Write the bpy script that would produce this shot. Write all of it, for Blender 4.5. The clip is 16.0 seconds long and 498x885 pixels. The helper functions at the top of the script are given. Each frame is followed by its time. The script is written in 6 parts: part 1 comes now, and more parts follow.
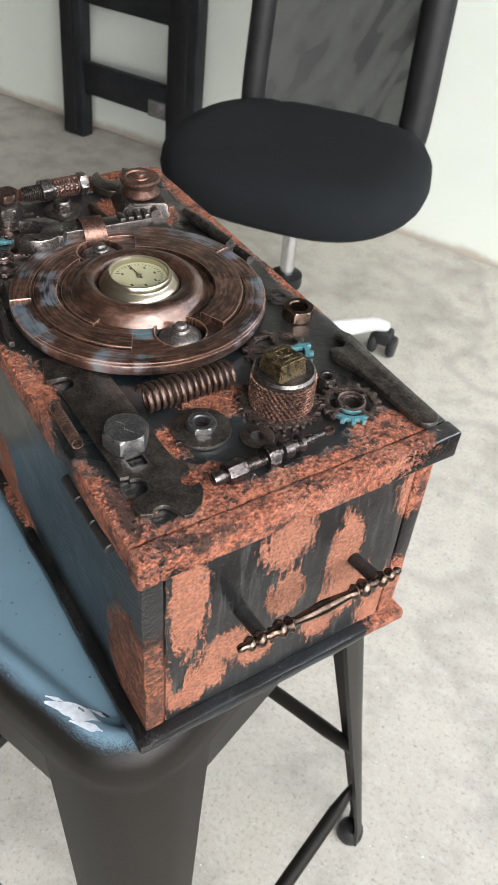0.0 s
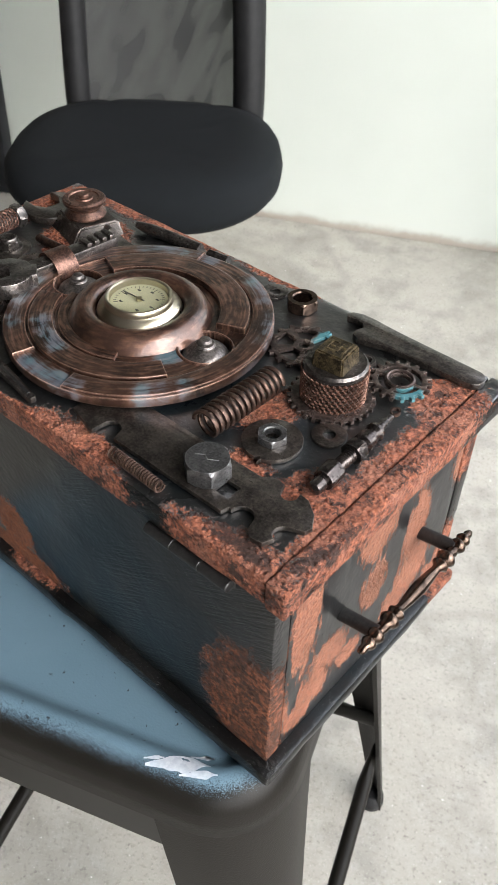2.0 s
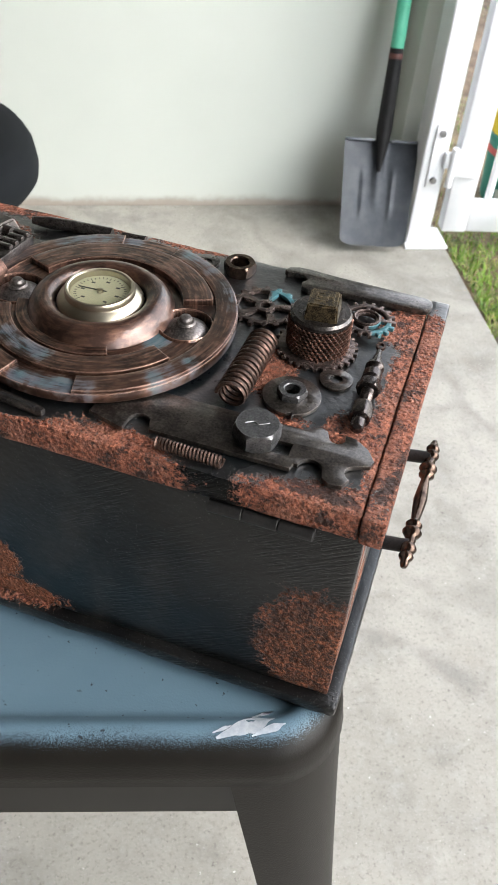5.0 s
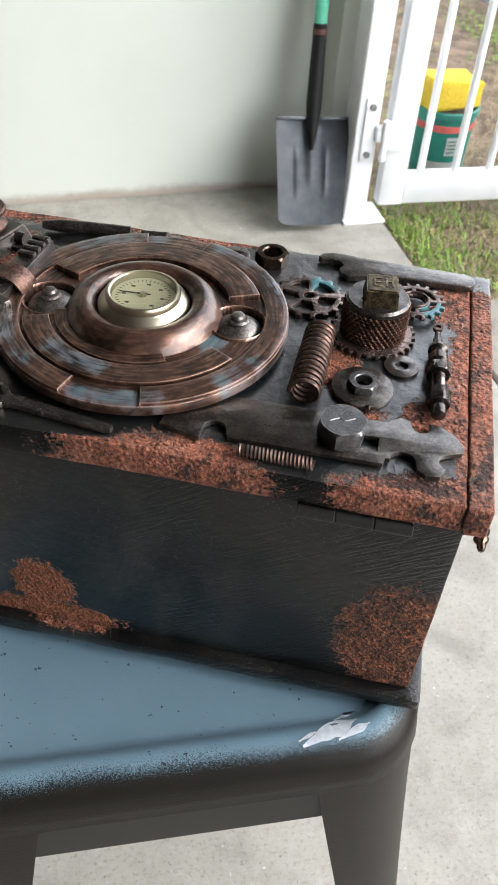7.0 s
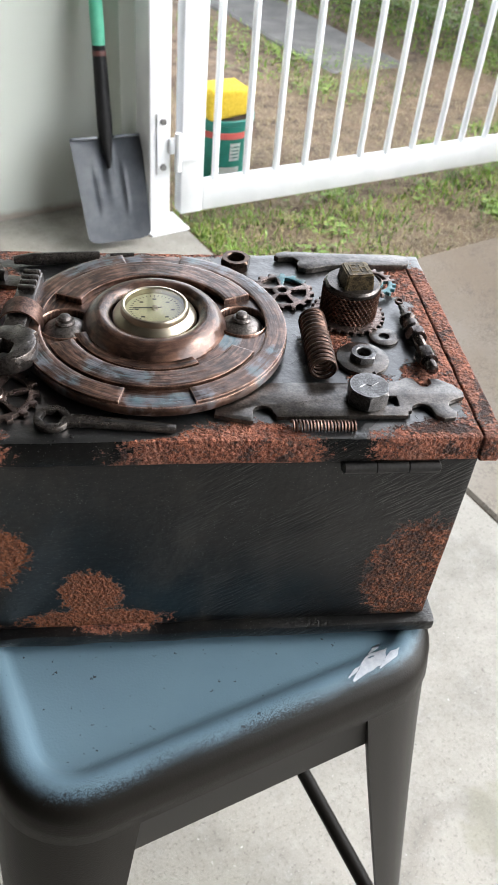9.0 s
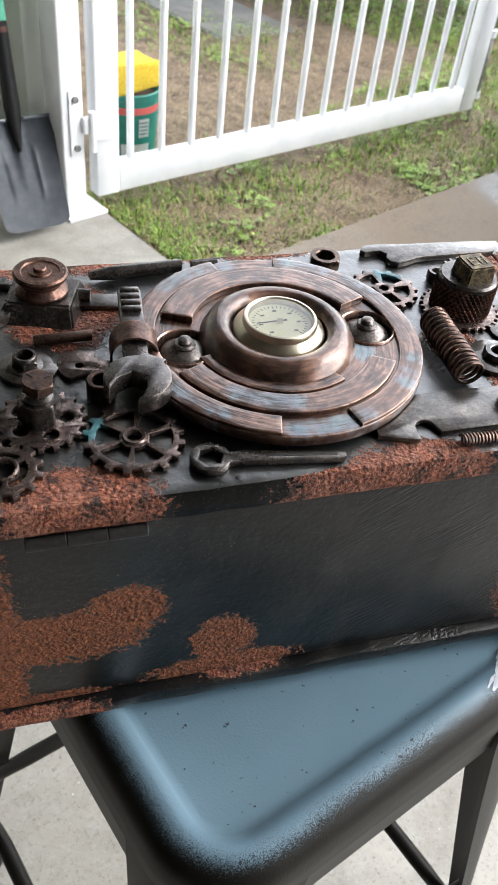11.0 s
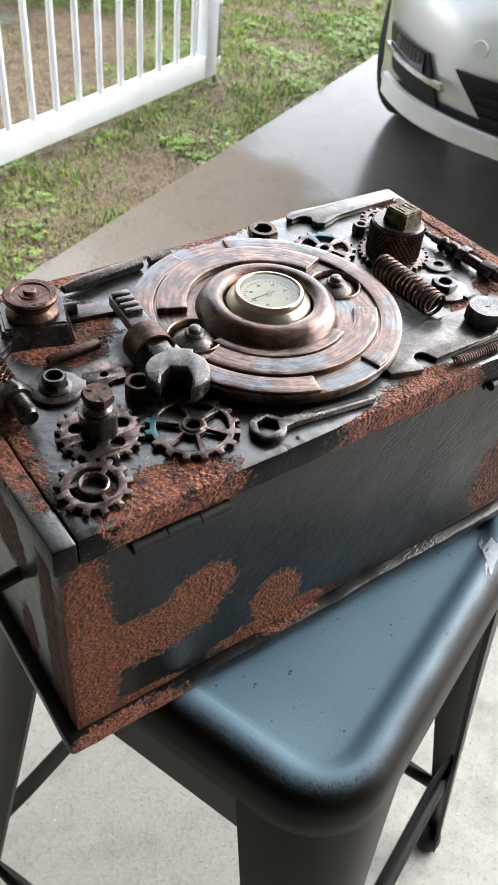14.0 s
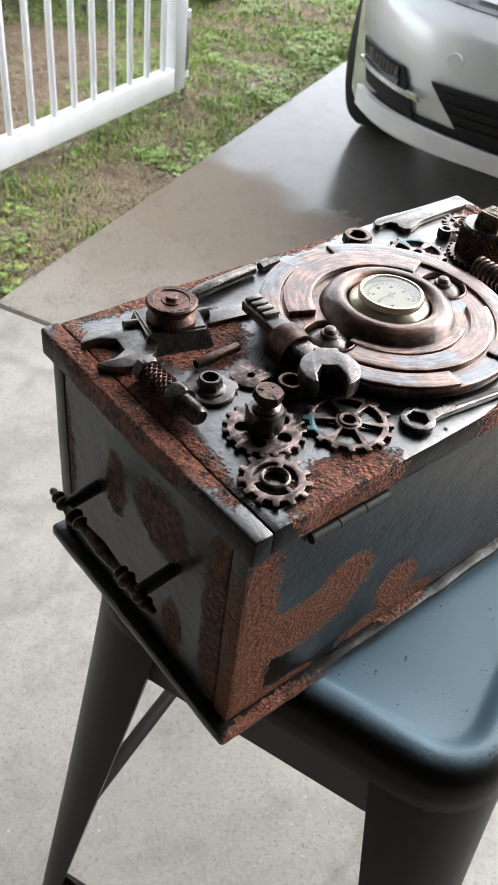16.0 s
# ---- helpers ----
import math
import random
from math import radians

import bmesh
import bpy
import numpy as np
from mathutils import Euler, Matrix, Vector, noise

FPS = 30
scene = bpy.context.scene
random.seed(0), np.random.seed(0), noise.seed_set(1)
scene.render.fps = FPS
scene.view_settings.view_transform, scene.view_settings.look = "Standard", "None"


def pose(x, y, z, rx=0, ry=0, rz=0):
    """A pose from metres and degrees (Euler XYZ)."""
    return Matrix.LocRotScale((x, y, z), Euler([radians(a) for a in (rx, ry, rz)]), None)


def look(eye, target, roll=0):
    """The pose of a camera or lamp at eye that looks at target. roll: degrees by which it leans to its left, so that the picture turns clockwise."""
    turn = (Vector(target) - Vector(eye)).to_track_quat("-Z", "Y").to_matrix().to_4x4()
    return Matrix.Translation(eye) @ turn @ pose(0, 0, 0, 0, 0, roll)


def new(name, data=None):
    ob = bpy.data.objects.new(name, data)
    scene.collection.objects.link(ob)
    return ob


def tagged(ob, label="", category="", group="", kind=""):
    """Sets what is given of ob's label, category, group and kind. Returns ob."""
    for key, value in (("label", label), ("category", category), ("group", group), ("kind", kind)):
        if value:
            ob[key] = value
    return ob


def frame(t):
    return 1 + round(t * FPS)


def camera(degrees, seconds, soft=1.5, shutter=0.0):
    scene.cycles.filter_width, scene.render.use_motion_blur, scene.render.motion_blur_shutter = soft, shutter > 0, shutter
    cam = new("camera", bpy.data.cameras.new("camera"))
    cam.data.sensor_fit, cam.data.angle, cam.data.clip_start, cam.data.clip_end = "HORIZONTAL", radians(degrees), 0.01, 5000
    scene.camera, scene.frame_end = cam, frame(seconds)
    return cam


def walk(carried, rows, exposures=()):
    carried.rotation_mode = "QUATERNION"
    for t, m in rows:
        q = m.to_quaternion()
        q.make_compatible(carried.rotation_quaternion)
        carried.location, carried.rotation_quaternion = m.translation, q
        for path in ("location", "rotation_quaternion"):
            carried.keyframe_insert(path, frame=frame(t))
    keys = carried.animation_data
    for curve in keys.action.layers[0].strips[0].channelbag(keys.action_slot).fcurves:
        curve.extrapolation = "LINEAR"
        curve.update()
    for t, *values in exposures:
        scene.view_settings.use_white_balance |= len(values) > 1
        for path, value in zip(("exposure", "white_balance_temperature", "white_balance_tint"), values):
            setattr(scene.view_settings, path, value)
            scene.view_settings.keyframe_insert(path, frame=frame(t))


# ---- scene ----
cam = camera(33.8, 16.0, 0.5)
cam.data.dof.use_dof, cam.data.dof.focus_distance, cam.data.dof.aperture_fstop = True, 0.47, 38
PATH = [
    (0, (0.396, -0.097, 1.115), (-0.808, 0.757, -0.235), 5.2),
    (0.5, (0.401, -0.151, 1.122), (-0.727, 0.826, -0.21), 6.5),
    (1, (0.385, -0.16, 1.117), (-0.681, 0.896, -0.206), 6.8),
    (1.5, (0.344, -0.17, 1.104), (-0.68, 0.928, -0.217), 4.5),
    (2, (0.309, -0.172, 1.106), (-0.649, 0.951, -0.244), 1.4),
    (2.5, (0.301, -0.179, 1.098), (-0.552, 0.977, -0.293), 2.2),
    (3, (0.294, -0.205, 1.109), (-0.468, 1.024, -0.273), 3.8),
    (3.5, (0.279, -0.227, 1.112), (-0.377, 1.074, -0.257), 4.5),
    (4, (0.255, -0.243, 1.111), (-0.318, 1.101, -0.255), 4.0),
    (4.2, (0.242, -0.252, 1.11), (-0.298, 1.103, -0.258), 3.9),
    (6.3, (0.142, -0.261, 1.093), (-0.095, 1.175, -0.28), 6.1),
    (6.5, (0.141, -0.252, 1.086), (-0.13, 1.173, -0.291), 5.0),
    (7, (0.114, -0.259, 1.096), (-0.105, 1.162, -0.294), 3.8),
    (7.5, (0.088, -0.26, 1.095), (-0.003, 1.163, -0.307), 4.4),
    (8, (0.052, -0.269, 1.096), (0.078, 1.167, -0.296), 5.0),
    (8.5, (0.014, -0.299, 1.104), (0.169, 1.155, -0.26), 5.3),
    (9, (-0.01, -0.315, 1.113), (0.247, 1.148, -0.226), 5.9),
    (9.5, (-0.017, -0.277, 1.11), (0.224, 1.178, -0.241), 4.6),
    (10, (-0.033, -0.239, 1.092), (0.196, 1.194, -0.284), 4.6),
    (10.2, (-0.048, -0.236, 1.09), (0.212, 1.189, -0.288), 5.0),
    (12.3, (-0.231, -0.259, 1.105), (0.562, 0.995, -0.236), 8.5),
    (12.5, (-0.23, -0.241, 1.101), (0.562, 1.009, -0.244), 8.1),
    (13, (-0.198, -0.21, 1.087), (0.564, 1.037, -0.278), 7.0),
    (13.5, (-0.205, -0.205, 1.093), (0.61, 0.999, -0.281), 6.0),
    (14, (-0.257, -0.217, 1.102), (0.671, 0.92, -0.257), 6.3),
    (14.5, (-0.327, -0.211, 1.105), (0.69, 0.87, -0.235), 7.7),
    (15, (-0.382, -0.218, 1.114), (0.733, 0.782, -0.212), 11.0),
    (15.5, (-0.376, -0.197, 1.126), (0.721, 0.835, -0.189), 9.6),
    (16, (-0.353, -0.17, 1.1), (0.679, 0.911, -0.229), 7.4),
]
walk(cam, [(t, look(eye, target, roll)) for t, eye, target, roll in PATH], [(0, 2.8), (4, 2.62), (9, 2.65), (14.5, 2.6), (16, 2.4)])

# ---- light ----
HOUSE = 25.2                                    # the house, stool and drive are turned by this against the box
HF = pose(0, 0, 0, 0, 0, HOUSE)
world = bpy.data.worlds.new("world")
scene.world = world
world.use_nodes = True
wn = world.node_tree
sky = wn.nodes.new("ShaderNodeTexSky")
sky.sky_type, sky.sun_disc = "NISHITA", False
sky.sun_elevation, sky.sun_rotation = radians(39), radians(94.7)
sky.air_density, sky.dust_density, sky.ozone_density = 1.0, 1.5, 1.0
soft_sky = wn.nodes.new("ShaderNodeHueSaturation")
soft_sky.inputs["Saturation"].default_value = 0.27
wn.links.new(sky.outputs[0], soft_sky.inputs["Color"])
wn.links.new(soft_sky.outputs[0], wn.nodes["Background"].inputs[0])
wn.nodes["Background"].inputs[1].default_value = 0.15
sun = new("sun", bpy.data.lights.new("sun", "SUN"))
sun.data.energy, sun.data.angle, sun.data.color = 0.25, radians(75), (1.0, 0.985, 0.96)
sun.matrix_basis = HF @ look((4, -2.3, 3.7), (0, 0, 0))

# ---- materials ----


class Mat:
    """A node material with short calls."""

    def __init__(self, name, rough=0.5, metal=0.0, color=(0.5, 0.5, 0.5)):
        self.m = bpy.data.materials.new(name)
        self.m.use_nodes = True
        self.t = self.m.node_tree
        self.b = self.t.nodes["Principled BSDF"]
        self.b.inputs["Roughness"].default_value = rough
        self.b.inputs["Metallic"].default_value = metal
        self.b.inputs["Base Color"].default_value = (*color, 1)
        self.co = self.n("ShaderNodeTexCoord").outputs["Object"]

    def n(self, kind):
        return self.t.nodes.new(kind)

    def put(self, socket, value):
        if isinstance(value, bpy.types.NodeSocket):
            self.t.links.new(value, socket)
        elif isinstance(value, tuple) and len(value) == 3 and socket.type == "RGBA":
            socket.default_value = (*value, 1)
        else:
            socket.default_value = value

    def noise(self, scale, detail=5.0, rough=0.6, stretch=None, warp=0.0):
        node = self.n("ShaderNodeTexNoise")
        node.inputs["Scale"].default_value = scale
        node.inputs["Detail"].default_value = detail
        node.inputs["Roughness"].default_value = rough
        node.inputs["Distortion"].default_value = warp
        co = self.co
        if stretch:
            mp = self.n("ShaderNodeMapping")
            mp.inputs["Scale"].default_value = stretch
            self.t.links.new(co, mp.inputs["Vector"])
            co = mp.outputs[0]
        self.t.links.new(co, node.inputs["Vector"])
        return node.outputs["Fac"]

    def cells(self, scale, feature="F1"):
        node = self.n("ShaderNodeTexVoronoi")
        node.feature = feature
        node.inputs["Scale"].default_value = scale
        self.t.links.new(self.co, node.inputs["Vector"])
        return node.outputs["Distance"]

    def attr(self, name):
        node = self.n("ShaderNodeAttribute")
        node.attribute_name = name
        return node.outputs["Fac"]

    def mask(self, name):
        return self.calc("SUBTRACT", self.attr(name), 1.0)

    def step(self, value, lo, hi):
        node = self.n("ShaderNodeMapRange")
        node.interpolation_type = "SMOOTHSTEP"
        self.put(node.inputs["Value"], value)
        node.inputs["From Min"].default_value, node.inputs["From Max"].default_value = lo, hi
        return node.outputs[0]

    def span(self, value, a, b, lo=0.0, hi=1.0):
        node = self.n("ShaderNodeMapRange")
        self.put(node.inputs["Value"], value)
        for key, x in zip(("From Min", "From Max", "To Min", "To Max"), (lo, hi, a, b)):
            node.inputs[key].default_value = x
        return node.outputs[0]

    def calc(self, op, a, b=0.0):
        node = self.n("ShaderNodeMath")
        node.operation = op
        self.put(node.inputs[0], a)
        self.put(node.inputs[1], b)
        return node.outputs[0]

    def mix(self, fac, a, b):
        node = self.n("ShaderNodeMix")
        node.data_type = "RGBA"
        self.put(node.inputs[0], fac)
        self.put(node.inputs[6], a)
        self.put(node.inputs[7], b)
        return node.outputs[2]

    def mixf(self, fac, a, b):
        node = self.n("ShaderNodeMix")
        self.put(node.inputs[0], fac)
        self.put(node.inputs[2], a)
        self.put(node.inputs[3], b)
        return node.outputs[0]

    def random(self):
        return self.n("ShaderNodeObjectInfo").outputs["Random"]

    def edges(self, radius=0.0009, lo=0.02, hi=0.16):
        """1 along worn edges, as wide as the radius."""
        bevel = self.n("ShaderNodeBevel")
        bevel.samples = 6
        bevel.inputs["Radius"].default_value = radius
        dot = self.n("ShaderNodeVectorMath")
        dot.operation = "DOT_PRODUCT"
        self.t.links.new(bevel.outputs[0], dot.inputs[0])
        self.t.links.new(self.n("ShaderNodeNewGeometry").outputs["Normal"], dot.inputs[1])
        return self.step(self.calc("SUBTRACT", 1.0, dot.outputs["Value"]), lo, hi)

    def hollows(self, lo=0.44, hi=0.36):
        """1 in grooves and inner corners."""
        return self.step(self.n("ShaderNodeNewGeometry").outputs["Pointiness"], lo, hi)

    def island(self):
        return self.n("ShaderNodeNewGeometry").outputs["Random Per Island"]

    def set(self, color=None, rough=None, metal=None, bump=None, strength=0.3, depth=0.001, coat=None):
        if color is not None:
            self.put(self.b.inputs["Base Color"], color)
        if rough is not None:
            self.put(self.b.inputs["Roughness"], rough)
        if metal is not None:
            self.put(self.b.inputs["Metallic"], metal)
        if coat is not None:
            self.put(self.b.inputs["Coat Weight"], coat)
            self.b.inputs["Coat Roughness"].default_value = 0.15
        if bump is not None:
            node = self.n("ShaderNodeBump")
            node.inputs["Strength"].default_value = strength
            node.inputs["Distance"].default_value = depth
            self.put(node.inputs["Height"], bump)
            self.t.links.new(node.outputs[0], self.b.inputs["Normal"])
            self.t.links.new(node.outputs[0], self.b.inputs["Coat Normal"])
        return self.m


def worn_metal(name, dark, light, scale=120.0, metal=0.9, r0=0.28, r1=0.55, lo=0.35, hi=0.7, bump=0.25, depth=0.0006, coat=0.0):
    """Metal with dark grime and rubbed bright spots."""
    k = Mat(name)
    k.b.inputs["Coat Weight"].default_value, k.b.inputs["Coat Roughness"].default_value = coat, 0.24
    big, fine = k.noise(scale, 6, 0.7), k.noise(scale * 6, 4, 0.7)
    f = k.step(k.calc("ADD", k.calc("MULTIPLY", big, 0.55), k.calc("MULTIPLY", fine, 0.45)), lo, hi)
    col = k.mix(f, dark, light)
    rubbed = k.calc("MULTIPLY", k.edges(), k.step(big, 0.34, 0.56))
    col = k.mix(k.calc("MULTIPLY", rubbed, 0.75), col, tuple(min(0.7, c * 1.7) for c in light))
    return k.set(color=col, rough=k.mixf(f, r1, r0), metal=metal, bump=k.calc("ADD", k.noise(scale, 2, 0.5), k.calc("MULTIPLY", k.noise(scale * 5, 1), 0.12)), strength=bump, depth=depth)


def box_paint():
    """Black and slate paint on wood (the lid's blue is a painted sheen), with thick sandy rust-coloured paint where the
    attribute 'rust' says so.
    """
    k = Mat("box_paint")
    facing = k.n("ShaderNodeSeparateXYZ")
    k.t.links.new(k.n("ShaderNodeNewGeometry").outputs["Normal"], facing.inputs[0])
    rim = k.step(k.mask("gloss"), -0.5, -0.1)
    gl0 = k.calc("MULTIPLY", k.step(facing.outputs[2], 0.55, 0.9), rim)
    streak = k.noise(30, 5, 0.6, (0.9, 1, 1.1), 0.5)
    cloud, fine, grit = k.noise(20, 4), k.noise(480, 5, 0.72, warp=0.3), k.noise(1500, 3, 0.65)
    black = k.mix(k.step(k.calc("ADD", k.calc("MULTIPLY", streak, 0.6), k.calc("MULTIPLY", cloud, 0.4)), 0.45, 0.70), (0.002, 0.0021, 0.0023), (0.0065, 0.0067, 0.007))
    black = k.mix(k.calc("MULTIPLY", k.step(k.mask("blue"), 0.0, 0.8), k.step(cloud, 0.3, 0.65)), black, (0.004, 0.0085, 0.0115))
    drag = k.calc("MULTIPLY", k.step(k.noise(300, 5, 0.65, (1, 1, 0.1)), 0.5, 0.66), k.step(k.mask("tan"), 0, 0.1))
    black = k.mix(k.calc("MULTIPLY", drag, 0.6), black, (0.036, 0.036, 0.035))
    tops = k.step(k.calc("ADD", k.calc("MULTIPLY", grit, 0.5), k.calc("MULTIPLY", streak, 0.5)), 0.56, 0.66)
    black = k.mix(k.calc("MULTIPLY", tops, 0.1), black, (0.045, 0.047, 0.049))
    edge = k.calc("ADD", k.mask("rust"), k.calc("MULTIPLY", k.calc("SUBTRACT", k.noise(130, 7, 0.78, warp=0.3), 0.5), 1.25))
    edge = k.calc("ADD", edge, k.calc("MULTIPLY", k.calc("SUBTRACT", fine, 0.5), 0.75))
    fray = k.calc("MULTIPLY", k.calc("SUBTRACT", k.noise(420, 4, 0.6, (1, 1, 0.16)), 0.5), k.step(k.mask("tan"), 0, 0.1))
    edge = k.calc("ADD", edge, k.calc("MULTIPLY", fray, 1.5))
    r = k.step(edge, 0.06, 0.15)
    patchy = k.noise(85, 7, 0.75)
    worn = k.step(k.calc("ADD", k.calc("ADD", k.calc("MULTIPLY", patchy, 0.7), k.calc("MULTIPLY", fine, 0.3)), k.calc("MULTIPLY", k.step(k.mask("dark"), 0, 0.6), 0.045)), 0.538, 0.562)
    grain = k.calc("ADD", k.calc("MULTIPLY", fine, 0.45), k.calc("MULTIPLY", k.noise(230, 4, 0.65), 0.55))
    rust = k.mix(k.step(grain, 0.4, 0.58), (0.1, 0.031, 0.018), (0.36, 0.122, 0.066))
    rust = k.mix(k.step(k.noise(45, 3), 0.45, 0.65), rust, k.mix(k.step(fine, 0.3, 0.62), (0.15, 0.054, 0.034), (0.35, 0.14, 0.086)))
    rust = k.mix(k.mask("tan"), rust, k.mix(k.step(fine, 0.36, 0.62), (0.1, 0.042, 0.026), (0.22, 0.093, 0.055)))
    rust = k.mix(k.mask("brown"), rust, k.mix(k.step(fine, 0.30, 0.68), (0.075, 0.024, 0.009), (0.27, 0.091, 0.034)))
    rust = k.mix(k.calc("MULTIPLY", worn, k.calc("MULTIPLY", k.span(k.mask("solid"), 0.85, 0.15), k.span(k.mask("brown"), 1.0, 0.5))), rust, (0.009, 0.008, 0.008))
    clots = k.calc("MULTIPLY", k.step(k.mask("dark"), 0, 0.6), k.step(grain, 0.54, 0.46))
    rust = k.mix(k.calc("MULTIPLY", clots, 0.75), rust, (0.022, 0.01, 0.007))
    pits = k.step(k.cells(640), 0.42, 0.66)
    rust = k.mix(k.calc("MULTIPLY", pits, k.calc("MULTIPLY", k.span(k.mask("brown"), 0.32, 0.2), k.span(k.step(k.mask("tan"), 0, 0.1), 1.0, 0.3))), rust, (0.03, 0.011, 0.007))
    hgt = k.mixf(r, k.calc("ADD", k.calc("MULTIPLY", k.noise(60, 3, 0.5), 0.16), k.calc("MULTIPLY", k.noise(240, 3, 0.6), 0.12)), k.calc("ADD", 0.3, k.calc("ADD", k.calc("MULTIPLY", grain, 1.9), k.calc("MULTIPLY", grit, 0.4))))
    slant = k.n("ShaderNodeMapping")
    slant.vector_type = "TEXTURE"
    slant.inputs["Rotation"].default_value, slant.inputs["Scale"].default_value = (0, radians(-34), 0), (9, 1, 1)
    k.t.links.new(k.co, slant.inputs["Vector"])
    hn = k.n("ShaderNodeTexNoise")
    hn.inputs["Scale"].default_value, hn.inputs["Detail"].default_value = 560, 2.0
    k.t.links.new(slant.outputs[0], hn.inputs["Vector"])
    hatch = hn.outputs["Fac"]
    side = k.n("ShaderNodeSeparateXYZ")
    k.t.links.new(k.co, side.inputs[0])
    ruts = k.calc("MULTIPLY", k.step(side.outputs[0], -0.02, 0.07), k.calc("MULTIPLY", k.step(k.noise(22, 3), 0.38, 0.58), k.step(side.outputs[1], 0.012, 0.008)))
    rub = k.calc("MULTIPLY", k.step(k.calc("ADD", k.calc("MULTIPLY", hatch, 0.5), k.calc("MULTIPLY", grit, 0.5)), 0.5, 0.64), k.calc("ADD", ruts, k.calc("MULTIPLY", k.step(k.noise(13, 5, 0.65), 0.4, 0.6), 0.25)))
    middle = k.calc("MULTIPLY", k.step(side.outputs[0], -0.13, -0.06), k.step(side.outputs[0], 0.12, 0.05))
    scuff = k.calc("MULTIPLY", k.calc("MULTIPLY", k.step(k.noise(26, 6, 0.68, (1, 1, 0.45)), 0.45, 0.7), middle), k.span(gl0, 0.5, 0.0))
    black = k.mix(scuff, black, (0.04, 0.037, 0.033))
    black = k.mix(k.calc("MULTIPLY", rub, k.span(gl0, 0.22, 0.06)), black, (0.05, 0.046, 0.041))
    # tiny glints painted into the black as pale specks
    black = k.mix(k.calc("MULTIPLY", k.step(k.noise(900, 2), 0.66, 0.69), 0.6), black, (0.17, 0.17, 0.165))
    black = k.mix(k.calc("MULTIPLY", k.calc("MULTIPLY", k.edges(0.0012), k.step(patchy, 0.46, 0.6)), 0.5), black, (0.08, 0.078, 0.076))
    hgt = k.calc("ADD", hgt, k.calc("MULTIPLY", k.step(hatch, 0.38, 0.6), k.mixf(r, k.calc("MULTIPLY", ruts, k.span(gl0, 0.1, 0.0)), 0.0)))
    grains = k.step(k.cells(330), 0.1, 0.6)
    hgt = k.calc("SUBTRACT", hgt, k.calc("MULTIPLY", grains, k.mixf(r, 0.0, 0.6)))
    k.put(k.b.inputs["Specular IOR Level"], k.mixf(r, k.mixf(gl0, k.span(rim, 0.42, 0.12), 0.75), 0.3))
    k.b.inputs["Coat IOR"].default_value = 1.6
    k.put(k.b.inputs["Coat Weight"], k.calc("MULTIPLY", gl0, k.span(r, 1.0, 0.0)))
    k.put(k.b.inputs["Coat Roughness"], k.span(streak, 0.2, 0.5, 0.3, 0.7))
    hgt = k.calc("MULTIPLY", hgt, k.span(k.step(k.mask("tan"), 0, 0.1), 1.0, 0.4))
    return k.set(color=k.mix(r, black, rust), rough=k.mixf(r, k.span(streak, 0.22, 0.42), 0.64), bump=hgt, strength=1.0, depth=0.0022)


